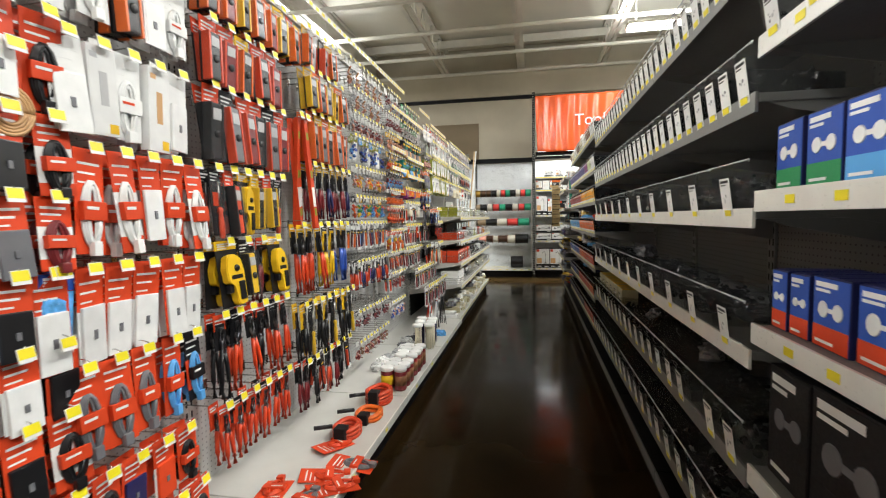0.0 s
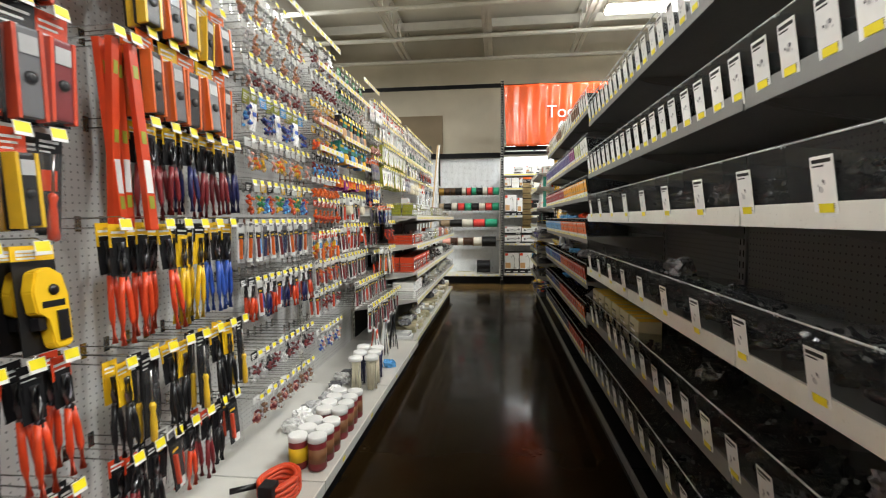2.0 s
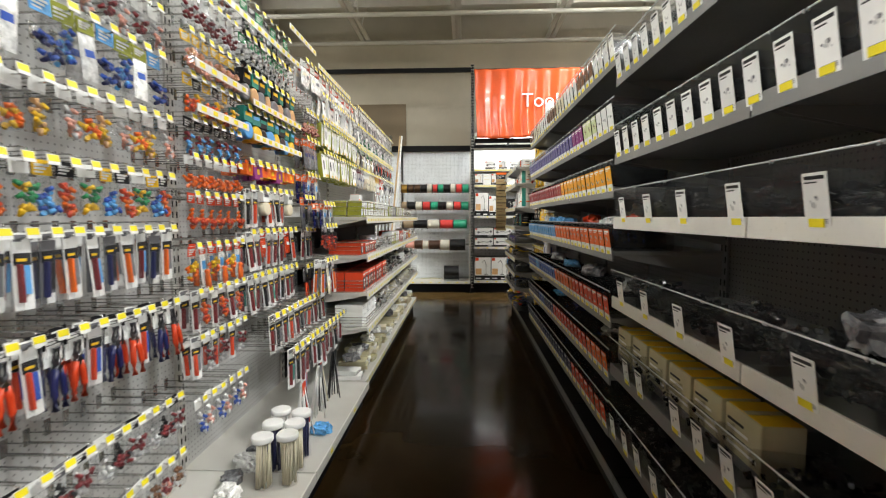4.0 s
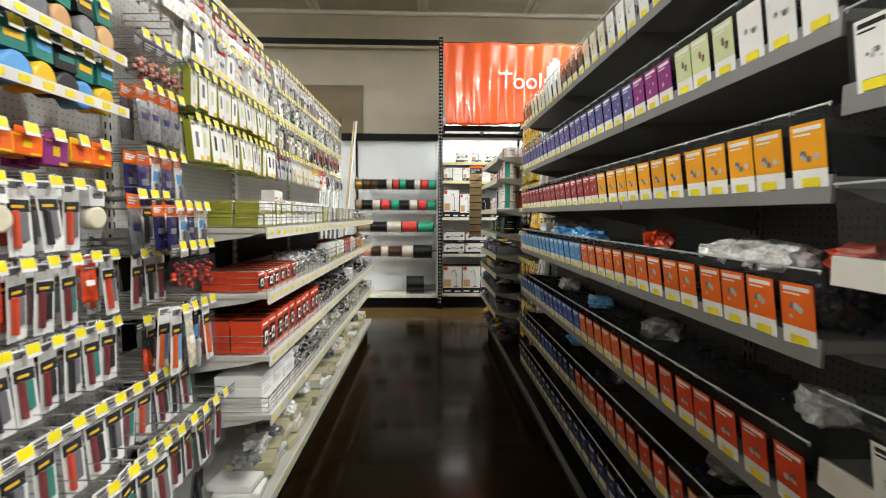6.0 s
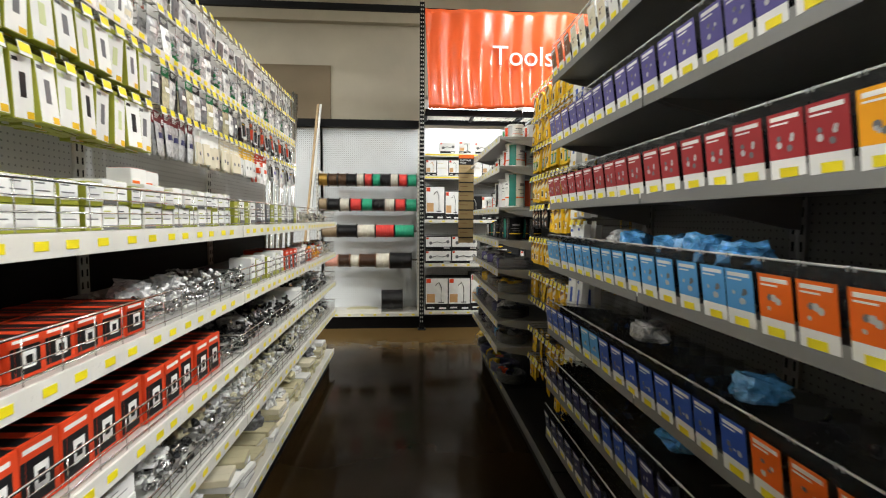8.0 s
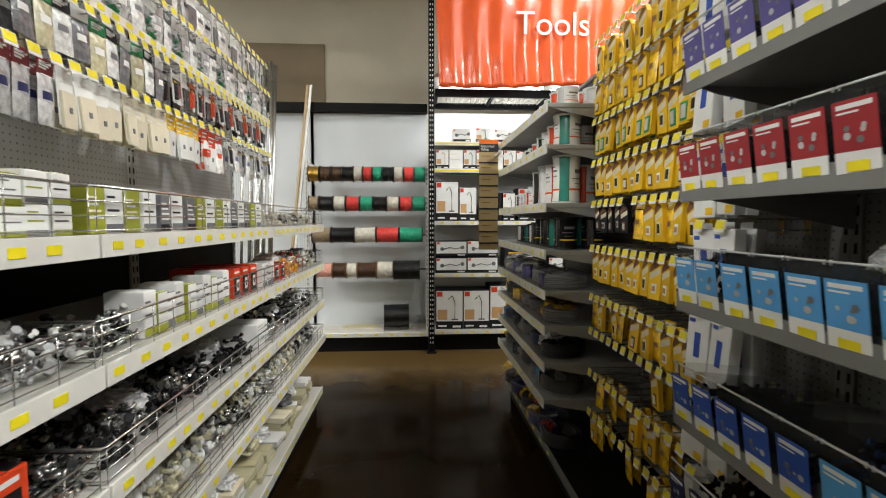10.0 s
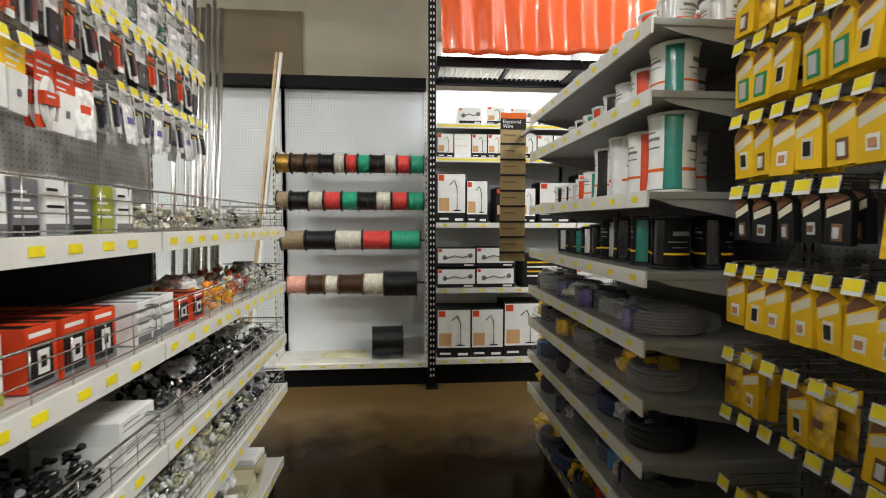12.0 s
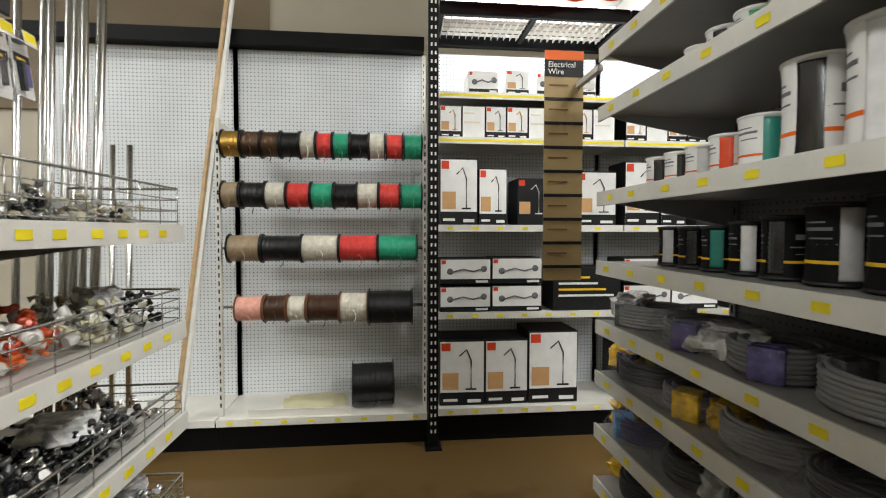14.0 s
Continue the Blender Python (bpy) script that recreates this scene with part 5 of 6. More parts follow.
def tie_jug(x, y, c):
    """A clear canister of cable ties with a white cap."""
    root = tagged(new("tie_canister"), f"clear canister full of {c} cable ties with a white cap", "canister", "canisters on the deck")
    root.location = (x, y, DZ)
    bm = bmesh.new()
    r2 = random.Random(int(y * 100))
    for k in range(26):
        a, r = r2.uniform(0, 6.28), 0.036 * math.sqrt(r2.random())
        tube(bm, (r * math.cos(a), r * math.sin(a), 0.006), (r * math.cos(a + 0.4), r * math.sin(a + 0.4), 0.2), 0.004, 5)
    part("cable_ties", bm, col(c, "plastic"), root)
    bm = bmesh.new()
    lathe(bm, [(0.04, 0), (0.043, 0.004), (0.036, 0.1), (0.043, 0.2), (0.043, 0.215)], 18)
    part("canister", bm, "clear", root)
    bm = bmesh.new()
    lathe(bm, [(0.046, 0.205), (0.048, 0.21), (0.048, 0.225), (0.044, 0.23)], 18)
    part("cap", bm, col("white", "plastic"), root)


for x, y, c in ((-0.62, 4.36, "cream"), (-0.72, 4.33, "cream"), (-0.63, 4.48, "cream"), (-0.73, 4.47, "navy"), (-0.64, 4.6, "navy"), (-0.75, 4.62, "white")):
    tie_jug(x, y, c)
for k in range(9):
    bag(rng.choice(("white", "grey", "steel")), -0.9 + rng.uniform(0, 0.1), 3.7 + 0.13 * k, DZ, 0.7)
bag("sky", -0.62, 4.85, DZ, 0.7)
for k in range(7):
    root = tagged(new("tie_bundle"), "bundle of long cable ties standing on the deck", "cable ties", "tie bundles")
    root.location = (-0.70 - 0.03 * (k % 3), 4.78 + 0.1 * k, DZ)
    bm = bmesh.new()
    for i in range(8):
        dx, dy = rng.uniform(-0.02, 0.02), rng.uniform(-0.02, 0.02)
        tube(bm, (dx * 2.6, dy * 2.6, 0.0), (dx * 0.4, dy * 0.4, 0.3), 0.004, 5)
    part("ties", bm, col(("white", "black", "red", "white", "black", "cream", "black")[k], "plastic"), root)
    part("header", boxes((0.012, 0.014, -0.025, 0.025, 0.24, 0.31)), col(("red", "sky", "red", "grey", "red", "white", "black")[k]), root)


# ---- bins on the right ----
def bin_mesh(w, h=0.12, d=0.30):
    """A clear bin: floor, two sides, a leaning front with a lip; it faces -x at x = 0."""
    bm = bmesh.new()
    t = 0.0015
    box(bm, 0.0, d, -w / 2, w / 2, 0.0, t)
    for s in (-1, 1):
        y = s * (w / 2 - t)
        a = [bm.verts.new((x, y, z)) for x, z in ((0.004, t), (d, t), (d, h * 0.75), (-0.012, h))]
        b = [bm.verts.new((x, y + s * t * 0.7, z)) for x, z in ((0.004, t), (d, t), (d, h * 0.75), (-0.012, h))]
        bm.faces.new(a)
        bm.faces.new(b[::-1])
        for i in range(4):
            bm.faces.new((a[i], a[(i + 1) % 4], b[(i + 1) % 4], b[i]))
    vs = [(0.004, 0.0), (-0.014, h), (-0.012, h), (0.006, 0.0)]
    a = [bm.verts.new((x, -w / 2, z)) for x, z in vs]
    b = [bm.verts.new((x, w / 2, z)) for x, z in vs]
    for i in range(4):
        bm.faces.new((a[i], a[(i + 1) % 4], b[(i + 1) % 4], b[i]))
    # lip and corner clips take the whitish colour that paints the highlight
    tube(bm, (-0.013, -w / 2, h), (-0.013, w / 2, h), 0.0024, 6, mi=1)
    for s in (-1, 1):
        tube(bm, (-0.012, s * (w / 2 - 0.004), h - 0.006), (-0.012, s * (w / 2 - 0.004), h + 0.003), 0.002, 6, mi=1)
    return mesh("clear_bin", bm, "clear", "lip")


def bin_card_mesh(w, h, c, white=0.36):
    """A label card: coloured top with bars of print and a picture of the part, white foot."""
    bm = bmesh.new()
    box(bm, -0.0012, 0, -w / 2, w / 2, h * white, h, mi=0)
    box(bm, -0.0012, 0, -w / 2, w / 2, 0, h * white, mi=1)
    box(bm, -0.0018, -0.0012, -w * 0.40, w * 0.40, h * 0.89, h * 0.95, mi=2)
    box(bm, -0.0018, -0.0012, -w * 0.10, w * 0.40, h * 0.83, h * 0.855, mi=2)
    r2 = random.Random(len(c) * 13 + int(w * 1000))
    mid = h * (white + 0.24)
    for k in range(5):
        a, q = w * r2.uniform(-0.26, 0.2), mid + h * r2.uniform(-0.11, 0.1)
        lathe(bm, [(w * r2.uniform(0.04, 0.095), -0.0018 - 0.0003 * k), (0.001, -0.0013)], 9, "x", mi=3 + k % 2, at=(0, a, q))
    for k in range(3 if c == "plain white" else 0):
        box(bm, -0.0018, -0.0012, -w * 0.4, w * (0.1 + 0.1 * k), h * white * (0.62 + 0.1 * k), h * white * (0.66 + 0.1 * k), mi=4)
    return bm


bins_made, cards_made = {}, {}
bm = bmesh.new()
box(bm, -0.0026, -0.0018, -0.019, 0.019, -0.008, 0.008)
STICKER = mesh("price_sticker", bm, "tag")


def shop_bin(y, z, w, c, cw, ch, fx, drop=0.03, content=None, carded=True):
    """A bin on a shelf with its card hung over the front."""
    kw = round(w, 3)
    if kw not in bins_made:
        bins_made[kw] = bin_mesh(w - 0.004)
    name = c.replace("_", " ")
    ob = tagged(new("plastic_bin", bins_made[kw]), f"clear plastic bin with a {name} label card on the shelf" if carded else "clear plastic bin with no card on the shelf", "bin", "clear bins on the shelves")
    ob.matrix_basis = pose(fx, y, z + 0.001, 0, 0, rng.uniform(-0.6, 0.6))
    key = (cw, ch, c)
    if key not in cards_made:
        if c == "plain white":
            b = bin_card_mesh(cw, ch, c, 0.3)
            cards_made[key] = mesh("label_card", b, col("white"), col("white"), col("black"), col("steel"), col("grey"))
        else:
            b = bin_card_mesh(cw, ch, c)
            cards_made[key] = mesh("label_card", b, col(c), col("white"), col("white"), col("steel" if c not in ("pale_lime", "cream") else "brown"), col("grey"))
    if carded:
        card = part("label_card", cards_made[key], None, ob, at=pose(-0.004, rng.uniform(-0.006, 0.006), -drop, 0, -8.0, 0))
        part("price_sticker", STICKER, None, card, at=(0, rng.uniform(-0.004, 0.004), 0.022))
    if content:
        heap(content, fx + 0.135, y, z + 0.004, 0.95, (w - 0.02) / 0.14, "filling a clear bin")


BX = RX - 0.002


def bins(y0, y1, z, pitch, runs, cw, ch, contents=("black", "black", "navy"), fill=0.6, cards=1.0):
    n = max(1, round((y1 - y0) / pitch))
    w = (y1 - y0) / n
    for k in range(n):
        c = runs[min(len(runs) - 1, k * len(runs) // n)]
        shop_bin(y0 + w * (k + 0.5), z, w, c, cw, ch, BX, content=rng.choice(contents) if rng.random() < fill else None, carded=rng.random() < cards)


PW = "plain white"
for z, pitch, cw, ch, fill in ((1.95, 0.093, 0.055, 0.115, 0.2), (1.62, 0.103, 0.058, 0.12, 0.4), (1.345, 0.278, 0.062, 0.115, 0.9), (1.0, 0.278, 0.062, 0.115, 0.9), (0.70, 0.146, 0.06, 0.11, 1.0), (0.41, 0.146, 0.06, 0.11, 1.0)):
    bins(1.54, 4.46, z, pitch, [PW], cw, ch, contents=("black",), fill=fill, cards=0.97)
RA, RB = 4.47, 7.05
for z, pitch, runs, cw in (
    (2.05, 0.085, [PW, "brown", "white", "cream", "brown", "white", "cream", "brown"], 0.06),
    (1.75, 0.087, ["white", "pale_lime", "purple", "violet", "violet", "violet", "violet", "violet", "violet", "violet"], 0.072),
    (1.48, 0.09, ["amber", "amber", "amber", "amber", "crimson", "crimson", "crimson", "crimson", "crimson", "crimson"], 0.075),
    (1.20, 0.09, ["orange", "orange", "orange", "orange", "orange", "sky", "sky", "sky", "sky", "sky", "sky"], 0.075),
    (0.90, 0.09, ["red", "red", "red", "orange", "orange", "blue", "blue", "blue", "sky", "blue", "blue"], 0.072),
    (0.64, 0.093, ["orange", "red", "red", "red", "navy", "blue", "navy", "navy"], 0.07),
    (0.40, 0.1, ["red", "navy", "navy", "navy"], 0.07),
):
    bins(RA, RB, z, pitch, runs, cw, 0.125, contents=("black", "black", "black", "navy"), fill=0.75 if z < 1.3 else 0.3)
for y in (5.95, 6.1, 6.25, 6.5):
    bag("sky", 0.95, y, 1.28, 0.8)
for y in (4.85, 4.95, 5.05):
    bag("white", 0.96, y - 0.1, 1.29, 0.8)
for y, z, c in ((4.62, 1.0, "steel"), (5.3, 0.99, "grey"), (5.9, 0.98, "sky"), (6.4, 0.99, "steel"), (4.9, 0.72, "grey"), (5.6, 0.72, "navy"), (6.2, 0.72, "sky"), (5.35, 1.30, "red"), (6.6, 1.3, "steel"), (4.55, 1.3, "red"), (2.2, 0.79, "grey"), (2.9, 0.79, "black"), (3.3, 1.09, "grey")):
    bag(c, 0.96, y, z, 0.75)
y = 3.55
while y < 4.5:
    carton("yellow_carton", "yellow and grey carton standing in a bin", 0.86, y, 0.706, 180, (0.16, 0.10, 0.15, "khaki", "khaki", "grey", "black", "yellow", "stripe"), "cartons on the shelves")
    y += 0.175
# white tubes standing in a top bin
for k in range(6):
    bm = bmesh.new()
    tube(bm, (0, 0, 0), (0, 0, 0.34), 0.014, 10)
    ob = tagged(part("plastic_tube", bm, col("white", "plastic")), "white plastic tube standing in a top shelf bin", "tube", "white tubes")
    ob.location = (0.93 + 0.03 * (k % 2), 6.72 + 0.04 * k, 2.056)

# boxed lamps on the nearest right shelves
BLUE = [(0.115, 0.16, 0.15, "navy", "blue", b, "white", "navy", "photo") for b in ("green", "green", "sky", "sky")]
REDB = [(w, 0.16, h, "navy", "blue", "red", "white", "navy", "photo") for w, h in ((0.07, 0.135), (0.07, 0.135), (0.12, 0.14), (0.14, 0.14))]
BLK = [(0.17, 0.22, 0.26, "black", "black", "black", "grey", "black", "photo"), (0.22, 0.24, 0.27, "black", "black", "black", "grey", "black", "photo"), (0.2, 0.24, 0.26, "blue", "sky", "blue", "white", "blue", "photo")]
for z, specs, lab in ((1.385, BLUE[::-1], "blue carton picturing a white twin lamp"), (1.07, REDB[::-1], "blue carton with a red foot picturing white lamps"), (0.72, BLK[::-1], "large dark carton picturing a floodlight"), (0.42, BLK, "large dark carton picturing a floodlight"), (0.172, REDB, "blue carton with a red foot picturing white lamps")):
    y, i = 1.512, len(specs) - 1
    while y > 0.2:
        s = specs[i % len(specs)]
        carton("lamp_carton", lab, RX + 0.03, y - s[0] / 2, z, 180, s, "lamp cartons", 3)
        y -= s[0] + 0.012
        i -= 1
y = 1.45
while y > 0.5:
    shop_bin(y, 1.74, 0.15, PW, 0.055, 0.1, BX, content="black")
    y -= 0.152

# ---- yellow packs on the grey pegboard ----
R3ROOT = [(7.0, 8.3, R3[0])]
win = [("window", "yellow", "brown", "white", 0.068, 0.145), ("window", "yellow", "cream", "black", 0.068, 0.145), ("window", "yellow", "green", "steel", 0.068, 0.145), ("window", "yellow", "white", "copper", 0.068, 0.145), ("pouch", "yellow", "yellow", "brown", 0.068, 0.145)]
for z, sp, skip in ((2.22, [win[4], win[1]], 0.0), (2.04, [win[4], win[0]], 0.0), (1.85, [win[1], win[2], win[2]], 0.0), (1.65, [win[3], win[0], win[1]], 0.0), (1.24, [win[3], win[1], win[3]], 0.15), (1.0, [win[1], win[0], win[3], win[4]], 0.3), (0.83, [win[0], win[4], win[3]], 0.55), (0.62, [win[4], win[0]], 0.55), (0.42, [win[4], win[0]], 0.65)):
    row(R3ROOT, -1, 1.0, 7.30, 8.18, z, 0.073, sp, 2, TAG, 0.045, skip=skip, order="cycle")
row(R3ROOT, -1, 1.0, 7.30, 7.80, 1.455, 0.073, [win[1], win[3], win[4]], 2, TAG, 0.045, skip=0.2)
row(R3ROOT, -1, 1.0, 7.80, 8.18, 1.455, 0.073, [("window", "black", "brown", "steel", 0.06, 0.12), ("window", "black", "steel", "brown", 0.06, 0.12)], 2, TAG, 0.045)
for z in (2.1, 1.85, 1.6, 1.36, 1.1, 0.85, 0.6):
    row(R3ROOT, -1, 0.98, 7.09, 7.29, z, 0.1, [("cover", "white", "white", "blue", 0.1, 0.2)], 2)


# ---- wire spools on the far right shelves ----
def spool_meshes(r, h, wire, flange, turns):
    fl, wi, la = bmesh.new(), bmesh.new(), bmesh.new()
    lathe(fl, [(r * 0.55, 0.0), (r, 0.002), (r, 0.008), (r * 0.72, 0.014)], 22)
    up = bmesh.new()
    lathe(up, [(r * 0.72, h - 0.014), (r, h - 0.008), (r, h - 0.002), (r * 0.55, h)], 22)
    prof = []
    for k in range(turns):
        z0 = 0.012 + (h - 0.024) * k / turns
        dz = (h - 0.024) / turns
        prof += [(r * 0.86, z0), (r * 0.9, z0 + dz * 0.5)]
    prof.append((r * 0.86, h - 0.012))
    lathe(wi, prof, 20)
    seg = 26
    a0, a1 = math.radians(247), math.radians(563)      # a slit shows the winding
    for levels, lo, hi, mi in (((0.05, 0.12, 0.2, 0.5, 0.8, 0.88, 0.95), 0, seg, 0), ((0.27, 0.31), 0, seg, 1), ((0.66, 0.7), seg - 6, seg - 1, 2), ((0.56, 0.58), seg - 5, seg - 1, 2), ((0.62, 0.7), 2, 7, 2), ((0.5, 0.52), 1, 6, 2), ((0.40, 0.415), 2, 7, 2), ((0.75, 0.77), seg - 6, seg - 2, 2)):
        ring = []
        for z in levels:
            rr = r * (0.90 + 0.10 * abs(2 * z - 1) ** 3) + (0.0 if mi == 0 else 0.0012)
            ring.append([la.verts.new((rr * math.cos(a0 + (a1 - a0) * i / seg), rr * math.sin(a0 + (a1 - a0) * i / seg), h * z)) for i in range(lo, hi + 1)])
        for u, v in zip(ring, ring[1:]):
            for i in range(hi - lo):
                f = la.faces.new((u[i], u[i + 1], v[i + 1], v[i]))
                f.smooth, f.material_index = True, mi
    return mesh("flange", fl, col(flange, "plastic")), mesh("top_flange", up, col(flange, "plastic")), mesh("winding", wi, shiny("wound_" + wire, tuple(min(0.8, c * 1.25) for c in COLS[wire]), 0.16)), mesh("wrap_label", la, col("white", "plastic") if flange == "white" else "black", col("orange" if flange == "white" else "yellow"), col("grey"))


spools_made = {}


def spool(x, y, z, r, h, wire, flange="white"):
    key = (r, h, wire, flange)
    if key not in spools_made:
        spools_made[key] = spool_meshes(r, h, wire, flange, max(4, int(h / 0.012)))
    m = spools_made[key]
    ob = tagged(new("wire_spool", m[0]), f"{flange} plastic spool of {wire} wire standing on the shelf", "spool", "wire spools on the shelf")
    ob.matrix_basis = pose(x, y, z + 0.001, 0, 0, rng.uniform(-25, 25))
    part("top_flange", m[1], None, ob)
    part("winding", m[2], None, ob)
    part("wrap_label", m[3], None, ob)


for z, items, fl in (
    (1.97, [(0.06, 0.10, "steel"), (0.055, 0.11, "red"), (0.05, 0.1, "green"), (0.05, 0.09, "black"), (0.045, 0.09, "white"), (0.045, 0.09, "black"), (0.04, 0.08, "steel")], "white"),
    (1.766, [(0.075, 0.17, "teal"), (0.06, 0.14, "red"), (0.055, 0.13, "white"), (0.05, 0.12, "black"), (0.05, 0.1, "red"), (0.045, 0.09, "green"), (0.045, 0.09, "black"), (0.04, 0.08, "white")], "white"),
    (1.475, [(0.075, 0.25, "teal"), (0.065, 0.22, "red"), (0.07, 0.23, "white"), (0.065, 0.21, "black"), (0.055, 0.13, "teal"), (0.045, 0.11, "red"), (0.045, 0.10, "steel"), (0.045, 0.1, "black"), (0.045, 0.1, "black")], "white"),
    (1.237, [(0.062, 0.17, "black"), (0.062, 0.17, "teal"), (0.062, 0.17, "black"), (0.055, 0.16, "steel"), (0.05, 0.14, "black"), (0.045, 0.13, "white"), (0.045, 0.12, "teal"), (0.045, 0.12, "black"), (0.045, 0.12, "steel")], "black"),
):
    y = 8.26
    for r, h, w in items:
        y += r
        if y + r > 9.47:
            break
        spool(RX + 0.06 + r * 0.4 + 0.02, y, z, r, h, w, fl)
        if r < 0.07:
            spool(RX + 0.06 + r * 2.6 + 0.03, y, z, r, h, w, fl)
        y += r + 0.012


FILM = [blob_mesh("film", 0.27, 0.27, 0.10, mat("clear_film", (0.5, 0.5, 0.52), 0.1, var=0.2, scale=20, alpha=0.12, bump=1.0, bscale=45, spec=1.0), 7.7 * k + 2, 0.2) for k in range(3)]


def cable_ring(x, y, z, c, band, r=0.12, n=4):
    root = tagged(new("cable_coil"), f"flat coil of {c} cable with a {band} wrapper", "cable coil", "cable coils on the shelf")
    root.matrix_basis = pose(x, y, z, 0, 0, rng.uniform(0, 360))
    bm = bmesh.new()
    layers, pts = n + 2, []
    for j in range(3):          # one cable wound up, then down, then up again
        for k in range(layers):
            q = rng.uniform(-0.004, 0.004)
            for i in range(18):
                f = (k + i / 18) / layers
                rad = r - 0.0125 * j + q * math.sin(math.pi * i / 18)
                pts.append((rad * math.cos(math.tau * i / 18), rad * 0.85 * math.sin(math.tau * i / 18), 0.007 + 0.062 * (f if j % 2 == 0 else 1 - f)))
    path_tube(bm, pts, 0.0062, 6)
    part("coil", bm, col(c, "plastic"), root)
    bm = bmesh.new()
    box(bm, r - 0.05, r + 0.012, -0.034, 0.034, 0.0, 0.074, bevel=0.006)
    part("wrapper", bm, col(band, "bag"), root)
    if rng.random() < 0.75:
        part("film_wrap", rng.choice(FILM), None, root, "crinkled clear plastic wrap", at=pose(0, 0, -0.002, 0, 0, rng.uniform(0, 360)))


for z, cs, bands in ((1.03, ("grey", "silver", "grey"), ("violet", "grey", "violet")), (0.85, ("grey", "black", "silver"), ("yellow", "navy", "yellow")), (0.66, ("black", "navy", "grey"), ("navy", "sky", "grey")), (0.47, ("black", "navy"), ("navy", "sky", "yellow")), (0.172, ("black", "navy"), ("red", "yellow"))):
    y = 8.36
    k = 0
    while y < 9.42:
        cable_ring(0.93, y, z + 0.001, cs[k % len(cs)], bands[k % len(bands)], 0.115, 4)
        if k % 2 == 0:
            bag(rng.choice(("grey", "steel", "white") if z > 1 else ("yellow", "steel", "navy")), 0.92, y + 0.13, z + 0.002, 1.0)
        y += 0.25
        k += 1


# ---- the spool rack on the end wall ----
def reel_meshes(r, w, wire, flange, hub=0.6):
    """A reel lying on a bar along x, centred: two flanges, and the wire wound between."""
    ends, wi = (bmesh.new(), bmesh.new()), bmesh.new()
    for fl, s in zip(ends, (-1, 1)):
        a, b = sorted((s * w / 2, s * (w / 2 - 0.006)))
        lathe(fl, [(r * 0.95, a), (r, a + 0.001), (r, b - 0.001), (r * 0.95, b)], 26, "x")
    n = max(5, int(w / 0.009))
    prof = []
    for k in range(n):
        x0 = -w / 2 + 0.006 + (w - 0.012) * k / n
        d = (w - 0.012) / n
        j = rng.uniform(-0.015, 0.015)
        prof += [(r * (0.84 + j), x0), (r * (0.88 + j), x0 + d * 0.5)]
    prof.append((r * 0.84, w / 2 - 0.006))
    lathe(wi, prof, 26, "x")
    pts = [(w * 0.1 * math.sin(3 * t), -r * 0.9 - 0.004, -r * 0.2 - 0.02 * t * 4) for t in [i / 8 for i in range(9)]]
    path_tube(wi, [(p[0], p[1], p[2]) for p in pts], 0.0025, 5)
    return mesh("flange", ends[0], col(flange, "plastic")), mesh("end_flange", ends[1], col(flange, "plastic")), mesh("winding", wi, wire)


WIRES = {"brass": mat("brass_chain", (0.45, 0.27, 0.06), 0.35, metal=0.8, var=0.2, bump=0.3), "bronze": mat("bronze_chain", (0.10, 0.055, 0.03), 0.4, metal=0.5, var=0.25, bump=0.3)}
for n in ("black", "white", "red", "green", "teal", "pink", "brown", "steel", "copper"):
    c = (0.03, 0.36, 0.20) if n == "green" else (0.70, 0.06, 0.05) if n == "red" else (0.055, 0.024, 0.012) if n == "brown" else (0.66, 0.62, 0.52) if n == "white" else (0.30, 0.22, 0.13) if n == "steel" else COLS[n]
    WIRES[n] = mat(n + "_wire", c, 0.35, var=0.15, scale=40, bump=0.12, bscale=90)

RYF = 10.93
rack = tagged(new("spool_rack"), "white steel rack holding rows of wire reels on bars", "rack")
for x in (-0.985, 0.265):
    bm = bmesh.new()
    box(bm, x - 0.012, x + 0.012, RYF - 0.05, RYF - 0.02, 0.2, 2.02)
    for k in range(34):
        z = 0.26 + 0.05 * k
        box(bm, x - 0.004, x + 0.004, RYF - 0.052, RYF - 0.05, z, z + 0.026, mi=1)
    part("post", bm, ("steel_white", "black"), rack)
    part("side_arm", boxes((x - 0.01, x + 0.01, RYF - 0.02, EPEG - 0.015, 1.96, 2.0)), "steel_white", rack)
ROWS_R = (
    (1.875, 0.088, [("brass", 0.12), ("bronze", 0.115), ("bronze", 0.115), ("black", 0.115), ("white", 0.10), ("red", 0.10), ("green", 0.105), ("black", 0.115), ("white", 0.105), ("red", 0.11), ("green", 0.12)], "black"),
    (1.565, 0.088, [("steel", 0.11), ("black", 0.145), ("white", 0.13), ("red", 0.145), ("green", 0.14), ("black", 0.14), ("white", 0.135), ("red", 0.135), ("green", 0.14)], "black"),
    (1.235, 0.092, [("steel", 0.2), ("black", 0.24), ("white", 0.23), ("red", 0.24), ("green", 0.25)], "black"),
)
